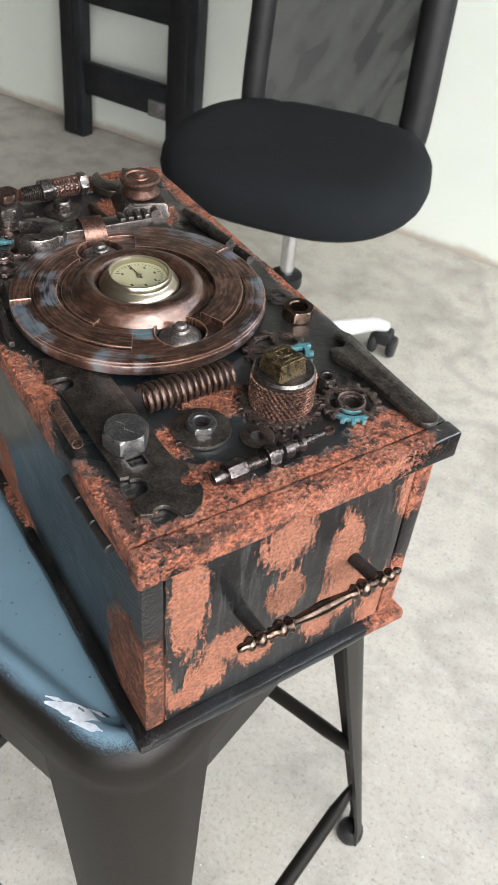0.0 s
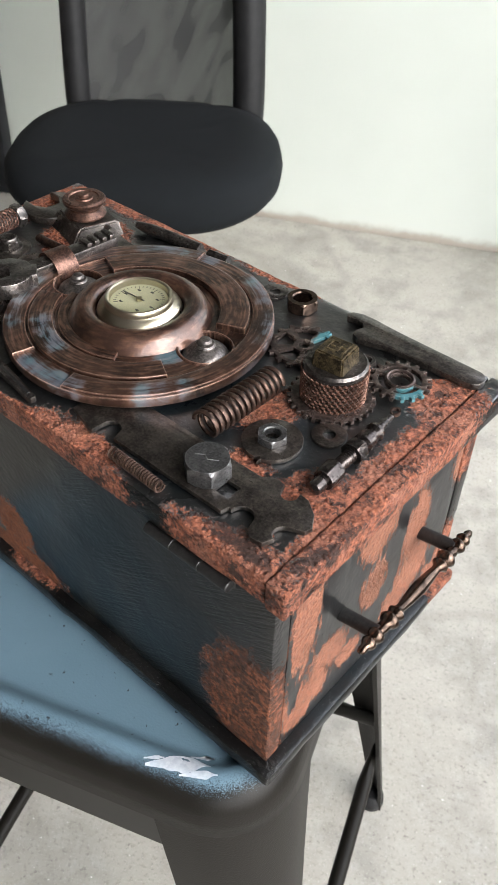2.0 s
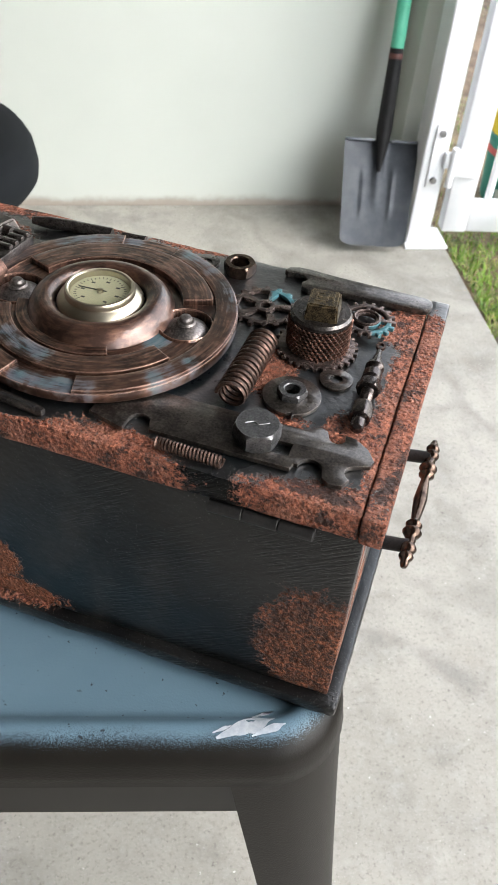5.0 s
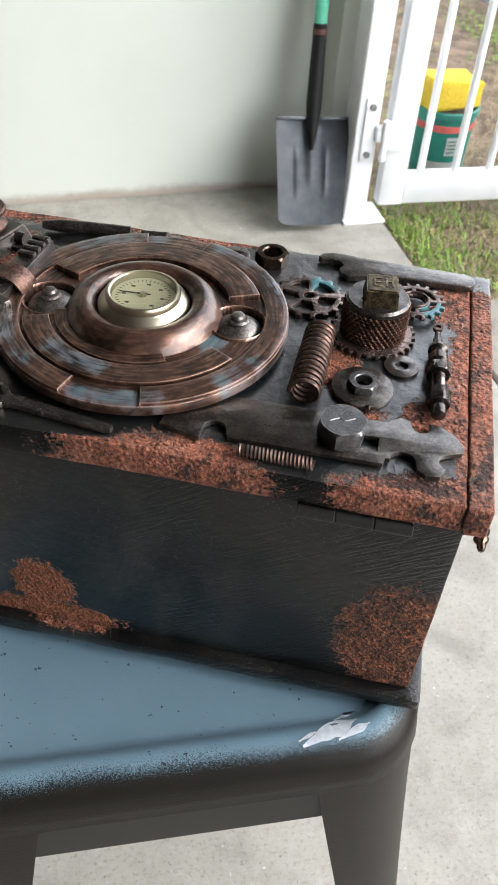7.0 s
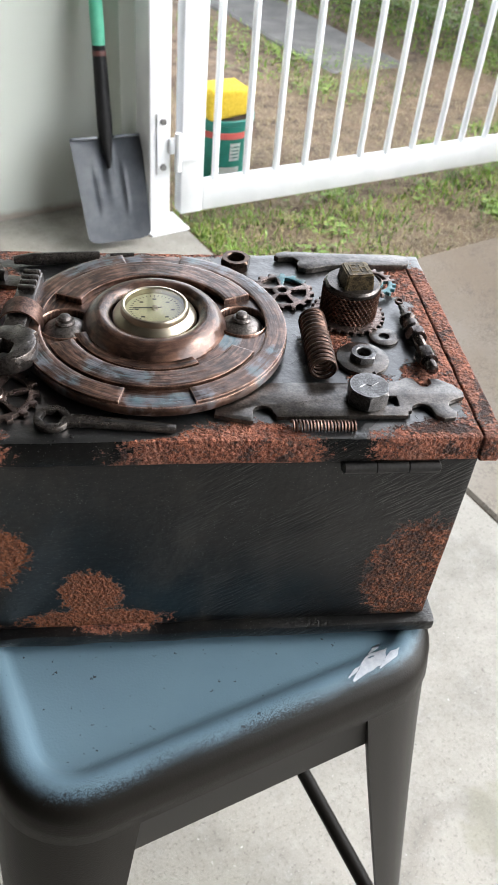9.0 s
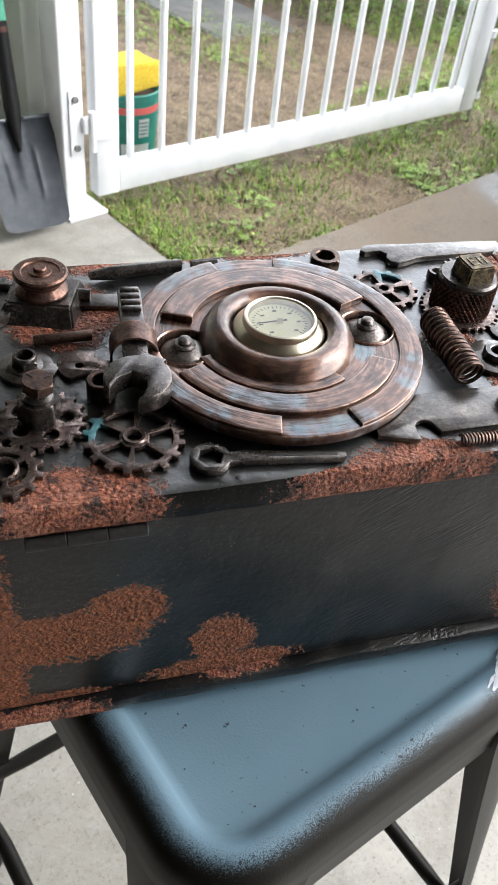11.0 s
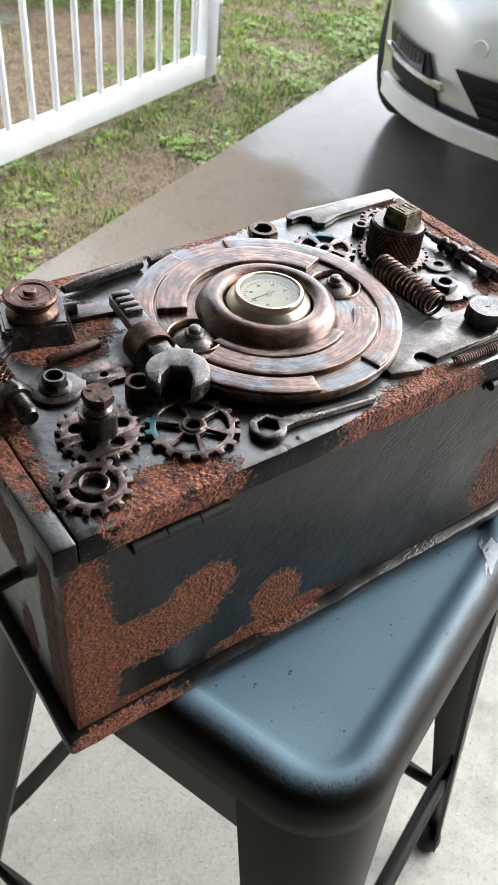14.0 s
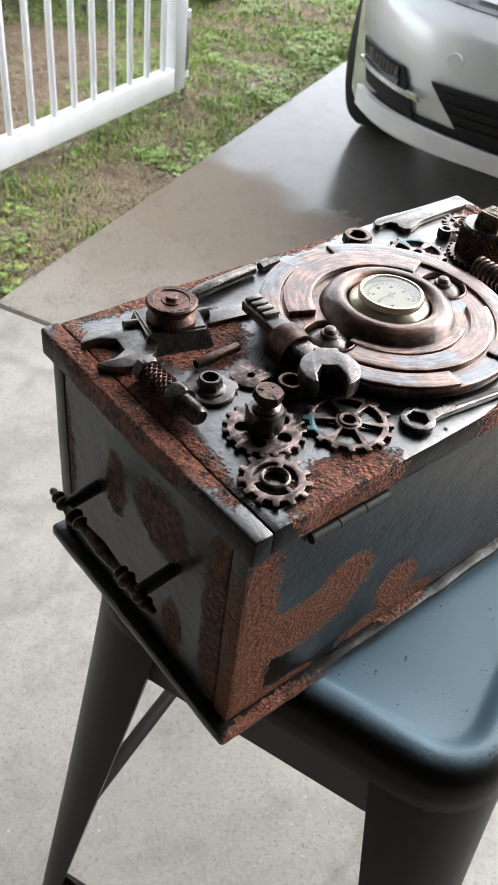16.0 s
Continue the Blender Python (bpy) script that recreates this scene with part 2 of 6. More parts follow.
def disc_paint(name, rubbed, r0=0.3):
    """Brown-black patina rubbed with copper, with strokes of slate blue and teal by the attribute 'blue'."""
    k = Mat(name)
    sep = k.n("ShaderNodeSeparateXYZ")
    k.t.links.new(k.co, sep.inputs[0])
    ang = k.calc("ARCTAN2", sep.outputs[1], sep.outputs[0])
    rad = k.calc("SQRT", k.calc("ADD", k.calc("MULTIPLY", sep.outputs[0], sep.outputs[0]), k.calc("MULTIPLY", sep.outputs[1], sep.outputs[1])))
    vec = k.n("ShaderNodeCombineXYZ")
    k.put(vec.inputs[0], k.calc("MULTIPLY", ang, 0.0075))
    k.put(vec.inputs[1], rad)
    brush = k.n("ShaderNodeTexNoise")
    brush.inputs["Scale"].default_value, brush.inputs["Detail"].default_value, brush.inputs["Roughness"].default_value = 520, 3, 0.55
    k.t.links.new(vec.outputs[0], brush.inputs["Vector"])
    stroke = brush.outputs["Fac"]
    fine, mid = k.noise(520, 5, 0.65), k.noise(70, 6, 0.65, warp=0.5)
    col = k.mix(k.step(k.noise(45, 4, 0.6), 0.35, 0.68), (0.022, 0.0112, 0.008), (0.08, 0.04, 0.0275))
    dry = k.step(k.calc("ADD", k.calc("MULTIPLY", stroke, 0.5), k.calc("MULTIPLY", mid, 0.5)), 0.44, 0.66)
    col = k.mix(k.calc("MULTIPLY", dry, rubbed), col, (0.4, 0.222, 0.158))
    b = k.step(k.calc("ADD", k.mask("blue"), k.calc("ADD", k.calc("MULTIPLY", k.calc("SUBTRACT", stroke, 0.5), 1.0), k.calc("MULTIPLY", k.calc("SUBTRACT", mid, 0.5), 1.3))), 0.22, 0.6)
    teal = k.mix(k.step(k.noise(60, 2), 0.45, 0.62), (0.07, 0.11, 0.15), (0.042, 0.138, 0.175))
    col = k.mix(k.calc("MULTIPLY", b, 0.62), col, teal)
    # darker colour in the grooves and inner corners
    recess = k.hollows()
    col = k.mix(k.calc("MULTIPLY", recess, 0.85), col, (0.01, 0.006, 0.005))
    worn = k.calc("MULTIPLY", k.edges(0.0014, 0.01, 0.1), k.step(mid, 0.32, 0.48))
    col = k.mix(k.calc("MULTIPLY", worn, 0.9), col, (0.52, 0.31, 0.23))
    return k.set(color=col, rough=k.span(mid, r0, r0 + 0.16), metal=k.mixf(b, k.span(dry, 0.7, 0.9), 0.15), bump=k.calc("ADD", k.calc("MULTIPLY", k.noise(75, 2, 0.5), 0.5), k.calc("ADD", k.calc("MULTIPLY", stroke, 0.3), k.calc("MULTIPLY", k.noise(330, 3, 0.6), 0.14))), strength=0.8, depth=0.001, coat=0.75)


def gear_paint():
    """Dark gear metal rubbed with copper, teal where the attribute 'teal' says so."""
    k = Mat("copper_rubbed_gear")
    big, fine = k.noise(170, 6, 0.65), k.noise(1300, 4)
    f = k.step(big, 0.36, 0.68)
    t = k.step(k.calc("ADD", k.mask("teal"), k.calc("MULTIPLY", k.calc("SUBTRACT", big, 0.5), 1.2)), 0.02, 0.25)
    col = k.mix(t, k.mix(f, (0.045, 0.035, 0.032), (0.21, 0.158, 0.14)), (0.045, 0.135, 0.155))
    col = k.mix(k.calc("MULTIPLY", k.edges(0.0007), 0.45), col, (0.32, 0.235, 0.2))
    return k.set(color=col, rough=k.mixf(f, 0.4, 0.24), metal=k.mixf(t, 0.85, 0.1), bump=k.noise(120, 2), strength=0.3, depth=0.0006)


def stool_paint():
    k = Mat("stool_paint")
    e, dust, cloud = k.attr("edge"), k.noise(1400, 3, 0.7), k.noise(14, 4)
    spray = k.calc("ADD", e, k.calc("MULTIPLY", k.calc("SUBTRACT", dust, 0.5), 0.9))
    spray = k.calc("ADD", spray, k.calc("MULTIPLY", k.calc("SUBTRACT", cloud, 0.5), 0.25))
    g = k.step(spray, 0.34, 0.66)
    blue = k.mix(cloud, (0.1, 0.168, 0.22), (0.142, 0.222, 0.28))
    chip = k.step(k.noise(230, 3, 0.6), 0.69, 0.71)
    blue = k.mix(chip, blue, (0.02, 0.03, 0.04))
    k.put(k.b.inputs["Specular IOR Level"], k.mixf(g, 0.42, 0.13))
    gun = k.mix(k.noise(40, 5), (0.006, 0.0053, 0.0044), (0.0115, 0.0102, 0.0084))
    return k.set(color=k.mix(g, blue, gun), rough=k.mixf(g, k.span(cloud, 0.3, 0.42), 0.4), metal=k.mixf(g, 0.05, 0.05), bump=k.noise(700, 1.5, 0.5), strength=0.35, depth=0.0004)


def concrete():
    k = Mat("concrete")
    big, mid, fine = k.noise(1.1, 6, 0.6), k.noise(9, 7, 0.65), k.noise(160, 5, 0.7)
    col = k.mix(k.step(big, 0.32, 0.7), (0.275, 0.26, 0.228), (0.395, 0.377, 0.338))
    col = k.mix(k.calc("MULTIPLY", k.step(mid, 0.42, 0.68), 0.6), col, (0.17, 0.162, 0.145))
    col = k.mix(k.calc("MULTIPLY", k.step(k.noise(30, 6, 0.75), 0.48, 0.70), 0.25), col, (0.42, 0.415, 0.39))
    col = k.mix(k.calc("MULTIPLY", k.step(k.noise(4.2, 4), 0.6, 0.7), 0.35), col, (0.25, 0.225, 0.19))
    tide = k.calc("ABSOLUTE", k.calc("SUBTRACT", k.noise(0.9, 3, 0.55), 0.5))
    col = k.mix(k.calc("MULTIPLY", k.step(tide, 0.014, 0.0), 0.34), col, (0.16, 0.15, 0.135))
    col = k.mix(k.calc("MULTIPLY", k.step(k.noise(95, 3, 0.7), 0.64, 0.70), 0.7), col, (0.12, 0.11, 0.1))
    col = k.mix(k.calc("MULTIPLY", k.step(k.noise(110, 2), 0.72, 0.76), 0.8), col, (0.66, 0.65, 0.62))
    col = k.mix(k.calc("MULTIPLY", k.step(fine, 0.5, 0.7), 0.6), col, (0.13, 0.122, 0.108))
    col = k.mix(k.calc("MULTIPLY", k.step(k.noise(330, 3, 0.7), 0.56, 0.70), 0.4), col, (0.46, 0.455, 0.43))
    col = k.mix(k.calc("MULTIPLY", k.step(k.noise(3.1, 5, 0.6), 0.63, 0.7), 0.4), col, (0.2, 0.195, 0.13))
    col = k.mix(k.calc("MULTIPLY", k.step(k.noise(17, 4, 0.6), 0.70, 0.75), 0.6), col, (0.12, 0.115, 0.085))
    sep = k.n("ShaderNodeSeparateXYZ")
    k.t.links.new(k.co, sep.inputs[0])
    dx, dy = k.calc("SUBTRACT", sep.outputs[0], 0.34), k.calc("SUBTRACT", sep.outputs[1], 0.17)
    ring = k.calc("SQRT", k.calc("ADD", k.calc("MULTIPLY", dx, dx), k.calc("MULTIPLY", dy, dy)))
    ring = k.calc("ABSOLUTE", k.calc("SUBTRACT", k.calc("ADD", ring, k.calc("MULTIPLY", k.noise(7, 3), 0.04)), 0.246))
    arc_stain = k.calc("MULTIPLY", k.step(ring, 0.02, 0.004), k.calc("MULTIPLY", k.step(dy, 0.05, 0.16), k.step(mid, 0.35, 0.6)))
    col = k.mix(k.calc("MULTIPLY", arc_stain, 0.45), col, (0.17, 0.162, 0.15))
    return k.set(color=col, rough=k.span(mid, 0.45, 0.8), bump=k.calc("ADD", k.calc("MULTIPLY", mid, 0.7), k.calc("MULTIPLY", fine, 0.45)), strength=0.4, depth=0.003)


def wet_concrete():
    """The drive: damp near the garage, wet and mirroring further out."""
    k = Mat("wet_concrete")
    sep = k.n("ShaderNodeSeparateXYZ")
    k.t.links.new(k.co, sep.inputs[0])
    big, mid, fine = k.noise(1.6, 5), k.noise(11, 6, 0.65), k.noise(170, 5, 0.7)
    out = k.calc("ADD", sep.outputs[0], k.calc("MULTIPLY", k.calc("SUBTRACT", k.noise(3.0, 6, 0.65), 0.5), 0.75))
    out = k.calc("SUBTRACT", out, k.calc("MULTIPLY", sep.outputs[1], 0.25))
    wet = k.step(out, 1.52, 1.80)
    damp = k.step(out, 0.62, 1.25)
    col = k.mix(mid, (0.23, 0.21, 0.18), (0.31, 0.285, 0.25))
    col = k.mix(damp, col, k.mix(mid, (0.14, 0.11, 0.08), (0.255, 0.207, 0.157)))
    col = k.mix(wet, col, k.mix(big, (0.10, 0.094, 0.086), (0.16, 0.153, 0.143)))
    col = k.mix(k.calc("MULTIPLY", k.step(k.calc("ADD", k.calc("MULTIPLY", fine, 0.6), k.calc("MULTIPLY", mid, 0.4)), 0.47, 0.62), 0.55), col, (0.075, 0.064, 0.052))
    col = k.mix(k.calc("MULTIPLY", k.step(fine, 0.6, 0.72), 0.5), col, (0.42, 0.4, 0.37))
    k.put(k.b.inputs["Specular IOR Level"], k.mixf(wet, 0.1, 0.26))
    return k.set(color=col, rough=k.mixf(wet, k.span(mid, 0.5, 0.75), k.span(big, 0.12, 0.3)), bump=k.calc("ADD", k.calc("MULTIPLY", mid, 0.4), k.calc("MULTIPLY", fine, 0.3)), strength=0.3, depth=0.002)


def soil():
    k = Mat("soil")
    big, mid, fine = k.noise(1.4, 5), k.noise(14, 7, 0.7), k.noise(90, 5, 0.7)
    col = k.mix(k.step(mid, 0.3, 0.7), (0.075, 0.05, 0.033), (0.25, 0.182, 0.125))
    col = k.mix(k.step(big, 0.52, 0.68), col, k.mix(mid, (0.13, 0.088, 0.058), (0.33, 0.235, 0.16)))
    col = k.mix(k.calc("MULTIPLY", k.step(fine, 0.6, 0.75), 0.5), col, (0.34, 0.29, 0.22))
    return k.set(color=col, rough=0.95, bump=k.calc("ADD", mid, fine), strength=0.9, depth=0.012)


def leaf(name, a, b, c):
    k = Mat(name, rough=0.55)
    r = k.island()
    col = k.mix(k.step(r, 0.0, 0.6), a, b)
    col = k.mix(k.step(r, 0.86, 0.9), col, c)
    k.b.inputs["Subsurface Weight"].default_value = 0.0
    return k.set(color=col, rough=0.5)


def wall_paint():
    k = Mat("wall_paint")
    big, mid, fine = k.noise(0.9, 4), k.noise(18, 5), k.noise(260, 4)
    col = k.mix(k.step(big, 0.35, 0.7), (0.475, 0.505, 0.458), (0.525, 0.553, 0.504))
    sep = k.n("ShaderNodeSeparateXYZ")
    k.t.links.new(k.co, sep.inputs[0])
    foot = k.step(k.calc("SUBTRACT", sep.outputs[2], k.calc("MULTIPLY", k.noise(6.5, 9, 0.78), 0.062)), 0.002, -0.026)
    col = k.mix(k.calc("MULTIPLY", foot, 0.7), col, (0.24, 0.175, 0.135))
    return k.set(color=col, rough=0.62, bump=k.calc("ADD", fine, mid), strength=0.08, depth=0.002)


def plain(name, a, b, scale=30, r0=0.4, r1=0.6, metal=0.0, bump=0.1, depth=0.001, stretch=None, detail=5):
    k = Mat(name)
    n = k.noise(scale, detail, 0.6, stretch)
    return k.set(color=k.mix(k.step(n, 0.3, 0.7), a, b), rough=k.span(n, r0, r1), metal=metal, bump=k.noise(scale * 9, 4), strength=bump, depth=depth)


def fabric(name, a, b):
    k = Mat(name, rough=0.95)
    wv = k.noise(1500, 2)
    k.b.inputs["Specular IOR Level"].default_value = 0.2
    return k.set(color=k.mix(k.noise(12, 4), a, b), rough=0.92, bump=wv, strength=0.4, depth=0.0008)


def net_material():
    """Open woven mesh of a chair back: fine threads with holes between, slanted shadow streaks put into the opacity."""
    k = Mat("chair_net", rough=0.8, color=(0.008, 0.008, 0.009))
    waves = []
    for turn in ("X", "Z"):
        w = k.n("ShaderNodeTexWave")
        w.bands_direction = turn
        w.inputs["Scale"].default_value = 520
        k.t.links.new(k.co, w.inputs["Vector"])
        waves.append(k.step(w.outputs["Fac"], 0.30, 0.45))
    # streaks of shadow across the net, imitated by denser slanted bands
    lean = k.n("ShaderNodeMapping")
    lean.vector_type = "TEXTURE"
    lean.inputs["Rotation"].default_value, lean.inputs["Scale"].default_value = (0, radians(28), 0), (1, 1, 4.5)
    k.t.links.new(k.co, lean.inputs["Vector"])
    shade_noise = k.n("ShaderNodeTexNoise")
    shade_noise.inputs["Scale"].default_value, shade_noise.inputs["Detail"].default_value, shade_noise.inputs["Distortion"].default_value = 26, 1.0, 0.4
    k.t.links.new(lean.outputs[0], shade_noise.inputs["Vector"])
    shade_streaks = k.span(k.step(k.calc("ADD", k.calc("MULTIPLY", shade_noise.outputs["Fac"], 0.7), k.calc("MULTIPLY", k.noise(11, 1), 0.3)), 0.38, 0.62), 0.78, 0.97)
    k.put(k.b.inputs["Alpha"], k.calc("MAXIMUM", k.calc("MULTIPLY", waves[0], 0.9), k.calc("MAXIMUM", k.calc("MULTIPLY", waves[1], 0.9), shade_streaks)))
    return k.m


def glass_material():
    k = Mat("gauge_glass")
    clear, gloss, mixer, fres = k.n("ShaderNodeBsdfTransparent"), k.n("ShaderNodeBsdfGlossy"), k.n("ShaderNodeMixShader"), k.n("ShaderNodeFresnel")
    clear.inputs["Color"].default_value = (0.96, 0.97, 0.93, 1)
    gloss.inputs["Roughness"].default_value = 0.03
    fres.inputs["IOR"].default_value = 1.8
    k.t.links.new(fres.outputs[0], mixer.inputs[0])
    k.t.links.new(clear.outputs[0], mixer.inputs[1])
    k.t.links.new(gloss.outputs[0], mixer.inputs[2])
    k.t.links.new(mixer.outputs[0], k.t.nodes["Material Output"].inputs[0])
    k.t.nodes.remove(k.b)
    return k.m


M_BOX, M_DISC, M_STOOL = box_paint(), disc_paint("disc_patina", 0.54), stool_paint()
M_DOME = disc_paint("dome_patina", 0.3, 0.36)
M_STEEL = worn_metal("dark_steel", (0.022, 0.0195, 0.0185), (0.16, 0.14, 0.128), 110, 0.85, 0.22, 0.36, 0.36, 0.7, 0.25, 0.0008, 0.4)
M_PLATE = worn_metal("rusty_dark_plate", (0.02, 0.017, 0.015), (0.135, 0.115, 0.1), 110, 0.8, 0.24, 0.4, 0.36, 0.74, 0.35, 0.001, 0.75)
M_BRIGHT = worn_metal("bright_steel", (0.06, 0.058, 0.058), (0.24, 0.238, 0.24), 160, 0.9, 0.25, 0.5)
M_WASHER = worn_metal("dull_steel", (0.05, 0.045, 0.042), (0.27, 0.24, 0.225), 140, 0.85, 0.28, 0.5)
M_COPPER = worn_metal("copper", (0.02, 0.0105, 0.008), (0.2, 0.108, 0.08), 130, 0.75, 0.26, 0.5)
M_COPPER_DARK = worn_metal("dark_copper", (0.012, 0.0085, 0.0075), (0.15, 0.09, 0.068), 200, 0.8, 0.28, 0.5)
M_SPARK = worn_metal("sooty_steel", (0.02, 0.017, 0.016), (0.15, 0.128, 0.12), 110, 0.9, 0.16, 0.3, 0.36, 0.7)
M_GEAR = gear_paint()
M_BRASSY = worn_metal("old_brass", (0.012, 0.0095, 0.006), (0.17, 0.128, 0.07), 300, 0.75, 0.26, 0.5, 0.42, 0.62)
M_BRONZE = worn_metal("bronze_handle", (0.022, 0.0145, 0.011), (0.17, 0.118, 0.09), 70, 0.95, 0.14, 0.24, 0.34, 0.7)
M_BLACKROD = worn_metal("black_rod", (0.01, 0.01, 0.01), (0.035, 0.033, 0.032), 90, 0.4, 0.35, 0.5)
M_GOLD = plain("gilt_rim", (0.52, 0.465, 0.35), (0.66, 0.60, 0.48), 60, 0.22, 0.38, 1.0, 0.05)
M_DIAL = plain("cream_dial", (0.7, 0.69, 0.49), (0.78, 0.77, 0.57), 40, 0.4, 0.55)
M_INK = plain("black_ink", (0.02, 0.02, 0.02), (0.04, 0.04, 0.035))
M_GLASS = glass_material()
M_CHIP = plain("white_scrape", (0.55, 0.6, 0.66), (0.72, 0.76, 0.8), 300, 0.5, 0.7)
M_CONC, M_DRIVE, M_SOIL, M_WALL = concrete(), wet_concrete(), soil(), wall_paint()
# ceiling and two walls out of view: dark only to cut bounced light
M_CEIL = plain("unseen_dark_ceiling", (0.085, 0.08, 0.074), (0.125, 0.12, 0.11), 6, 0.7, 0.85)
M_UNSEEN_WALL = plain("unseen_dark_wall", (0.10, 0.072, 0.056), (0.16, 0.115, 0.09), 9, 0.8, 0.95, 0.0, 0.4, 0.004)
M_PATH = plain("damp_path", (0.11, 0.105, 0.098), (0.19, 0.182, 0.17), 8, 0.6, 0.8, 0.0, 0.4, 0.004)
M_WHITE = plain("white_powder_coat", (0.74, 0.76, 0.78), (0.82, 0.83, 0.85), 12, 0.3, 0.42, 0.0, 0.03)
M_ZINC = worn_metal("zinc_bolt", (0.16, 0.16, 0.16), (0.4, 0.4, 0.41), 80, 0.9)
M_SPADE = plain("grey_coated_steel", (0.075, 0.084, 0.097), (0.115, 0.125, 0.139), 24, 0.38, 0.5, 0.25, 0.1, 0.001)
M_GRIP = plain("black_plastic", (0.008, 0.008, 0.0085), (0.014, 0.014, 0.0145), 50, 0.4, 0.6)
M_MINT = plain("mint_fibreglass", (0.08, 0.42, 0.27), (0.12, 0.5, 0.33), 30, 0.35, 0.5)
M_BUCKET = plain("green_bucket", (0.008, 0.13, 0.1), (0.016, 0.19, 0.15), 20, 0.35, 0.5)
M_REDBAND = plain("red_band", (0.42, 0.07, 0.06), (0.5, 0.1, 0.09), 30)
M_BAND = plain("maroon_band", (0.09, 0.03, 0.024), (0.13, 0.042, 0.034), 30)
M_LABEL = plain("pale_label", (0.6, 0.62, 0.6), (0.74, 0.75, 0.73), 40)
M_SPONGE = plain("yellow_sponge", (0.62, 0.42, 0.02), (0.78, 0.56, 0.05), 110, 0.85, 0.95, 0.0, 0.9, 0.004)
M_FABRIC = fabric("black_fabric", (0.0032, 0.0042, 0.0052), (0.0062, 0.0076, 0.009))
M_NET = net_material()
M_CHROME = worn_metal("chrome", (0.5, 0.5, 0.5), (0.72, 0.72, 0.73), 60, 1.0, 0.12, 0.25)
M_SILVERPL = plain("silver_plastic", (0.42, 0.43, 0.44), (0.52, 0.53, 0.54), 30, 0.3, 0.4, 0.3)
M_RACK = plain("black_rack", (0.006, 0.0065, 0.0075), (0.014, 0.015, 0.017), 18, 0.4, 0.6)
M_RUBBER = plain("tyre_rubber", (0.012, 0.012, 0.013), (0.022, 0.022, 0.023), 60, 0.7, 0.85, 0.0, 0.3)
M_GRASS = leaf("grass_blade", (0.07, 0.155, 0.014), (0.2, 0.33, 0.036), (0.4, 0.37, 0.11))
M_WEED = leaf("clover_leaf", (0.09, 0.17, 0.022), (0.22, 0.34, 0.06), (0.36, 0.42, 0.11))
M_STRAW = leaf("dry_straw", (0.22, 0.17, 0.09), (0.34, 0.27, 0.15), (0.14, 0.1, 0.06))


def car_paint():
    k = Mat("silver_car_paint", rough=0.3, metal=0.45)
    k.b.inputs["Coat Weight"].default_value = 1.0
    k.b.inputs["Coat Roughness"].default_value = 0.04
    fl = k.cells(900)
    return k.set(color=k.mix(fl, (0.42, 0.435, 0.435), (0.55, 0.565, 0.565)), rough=0.33)


M_CAR = car_paint()
M_CARGLASS = plain("dark_car_glass", (0.012, 0.014, 0.015), (0.02, 0.022, 0.024), 5, 0.04, 0.06)
for m in (M_GRIP, M_RACK, M_FABRIC):
    m.node_tree.nodes["Principled BSDF"].inputs["Specular IOR Level"].default_value = 0.2
M_LIP = plain("pale_bumper_lip", (0.58, 0.59, 0.59), (0.66, 0.67, 0.67), 10, 0.25, 0.35)
M_LENS = plain("headlight_lens", (0.12, 0.125, 0.13), (0.3, 0.31, 0.32), 16, 0.06, 0.1, 0.5, 0.02)

# ---- builders ----
WORLD = {}
TOP = 0.827                                     # height of the lid's upper face
SEAT = 0.651                                    # height of the stool's rim


def thing(name, label, category, at=(0, 0, 0), turn=0.0, group="", kind=""):
    """A top-level Empty at a thing's base."""
    ob = new(name)
    ob.empty_display_size = 0.02
    ob.matrix_basis = pose(*at, 0, 0, turn)
    WORLD[ob] = ob.matrix_basis.copy()
    return tagged(ob, label, category, group, kind)


def to_mesh(name, bm):
    me = bpy.data.meshes.new(name)
    bm.to_mesh(me)
    bm.free()
    return me


def part(name, bm, material, parent=None, label="", at=None, angle=35):
    """Links a bmesh or mesh as one object. at: the world pose of its coordinates (else the parent's)."""
    me = to_mesh(name, bm) if isinstance(bm, bmesh.types.BMesh) else bm
    if material and not me.materials:
        me.materials.append(material)
    me.shade_smooth()
    me.set_sharp_from_angle(angle=radians(angle))
    ob = new(name, me)
    base = WORLD[parent] if parent else Matrix()
    at = base if at is None else at
    WORLD[ob] = at.copy()
    if parent:
        ob.parent = parent
        ob.matrix_basis = base.inverted() @ at
    else:
        ob.matrix_basis = at
    return tagged(ob, label)


def bm_box(lo, hi, bev=0.0, seg=2, bm=None, m=None):
    bm = bm or bmesh.new()
    lo, hi = Vector(lo), Vector(hi)
    geo = bmesh.ops.create_cube(bm, size=1.0, matrix=Matrix.Translation((lo + hi) / 2) @ Matrix.Diagonal((*(hi - lo), 1)))["verts"]
    if bev:
        edges = list({e for v in geo for e in v.link_edges})
        geo = list({v for f in bmesh.ops.bevel(bm, geom=edges, offset=bev, segments=seg, profile=0.5, affect="EDGES")["faces"] for v in f.verts} | {v for v in geo if v.is_valid})
    if m is not None:
        bmesh.ops.transform(bm, matrix=m, verts=[v for v in geo if v.is_valid])
    return bm


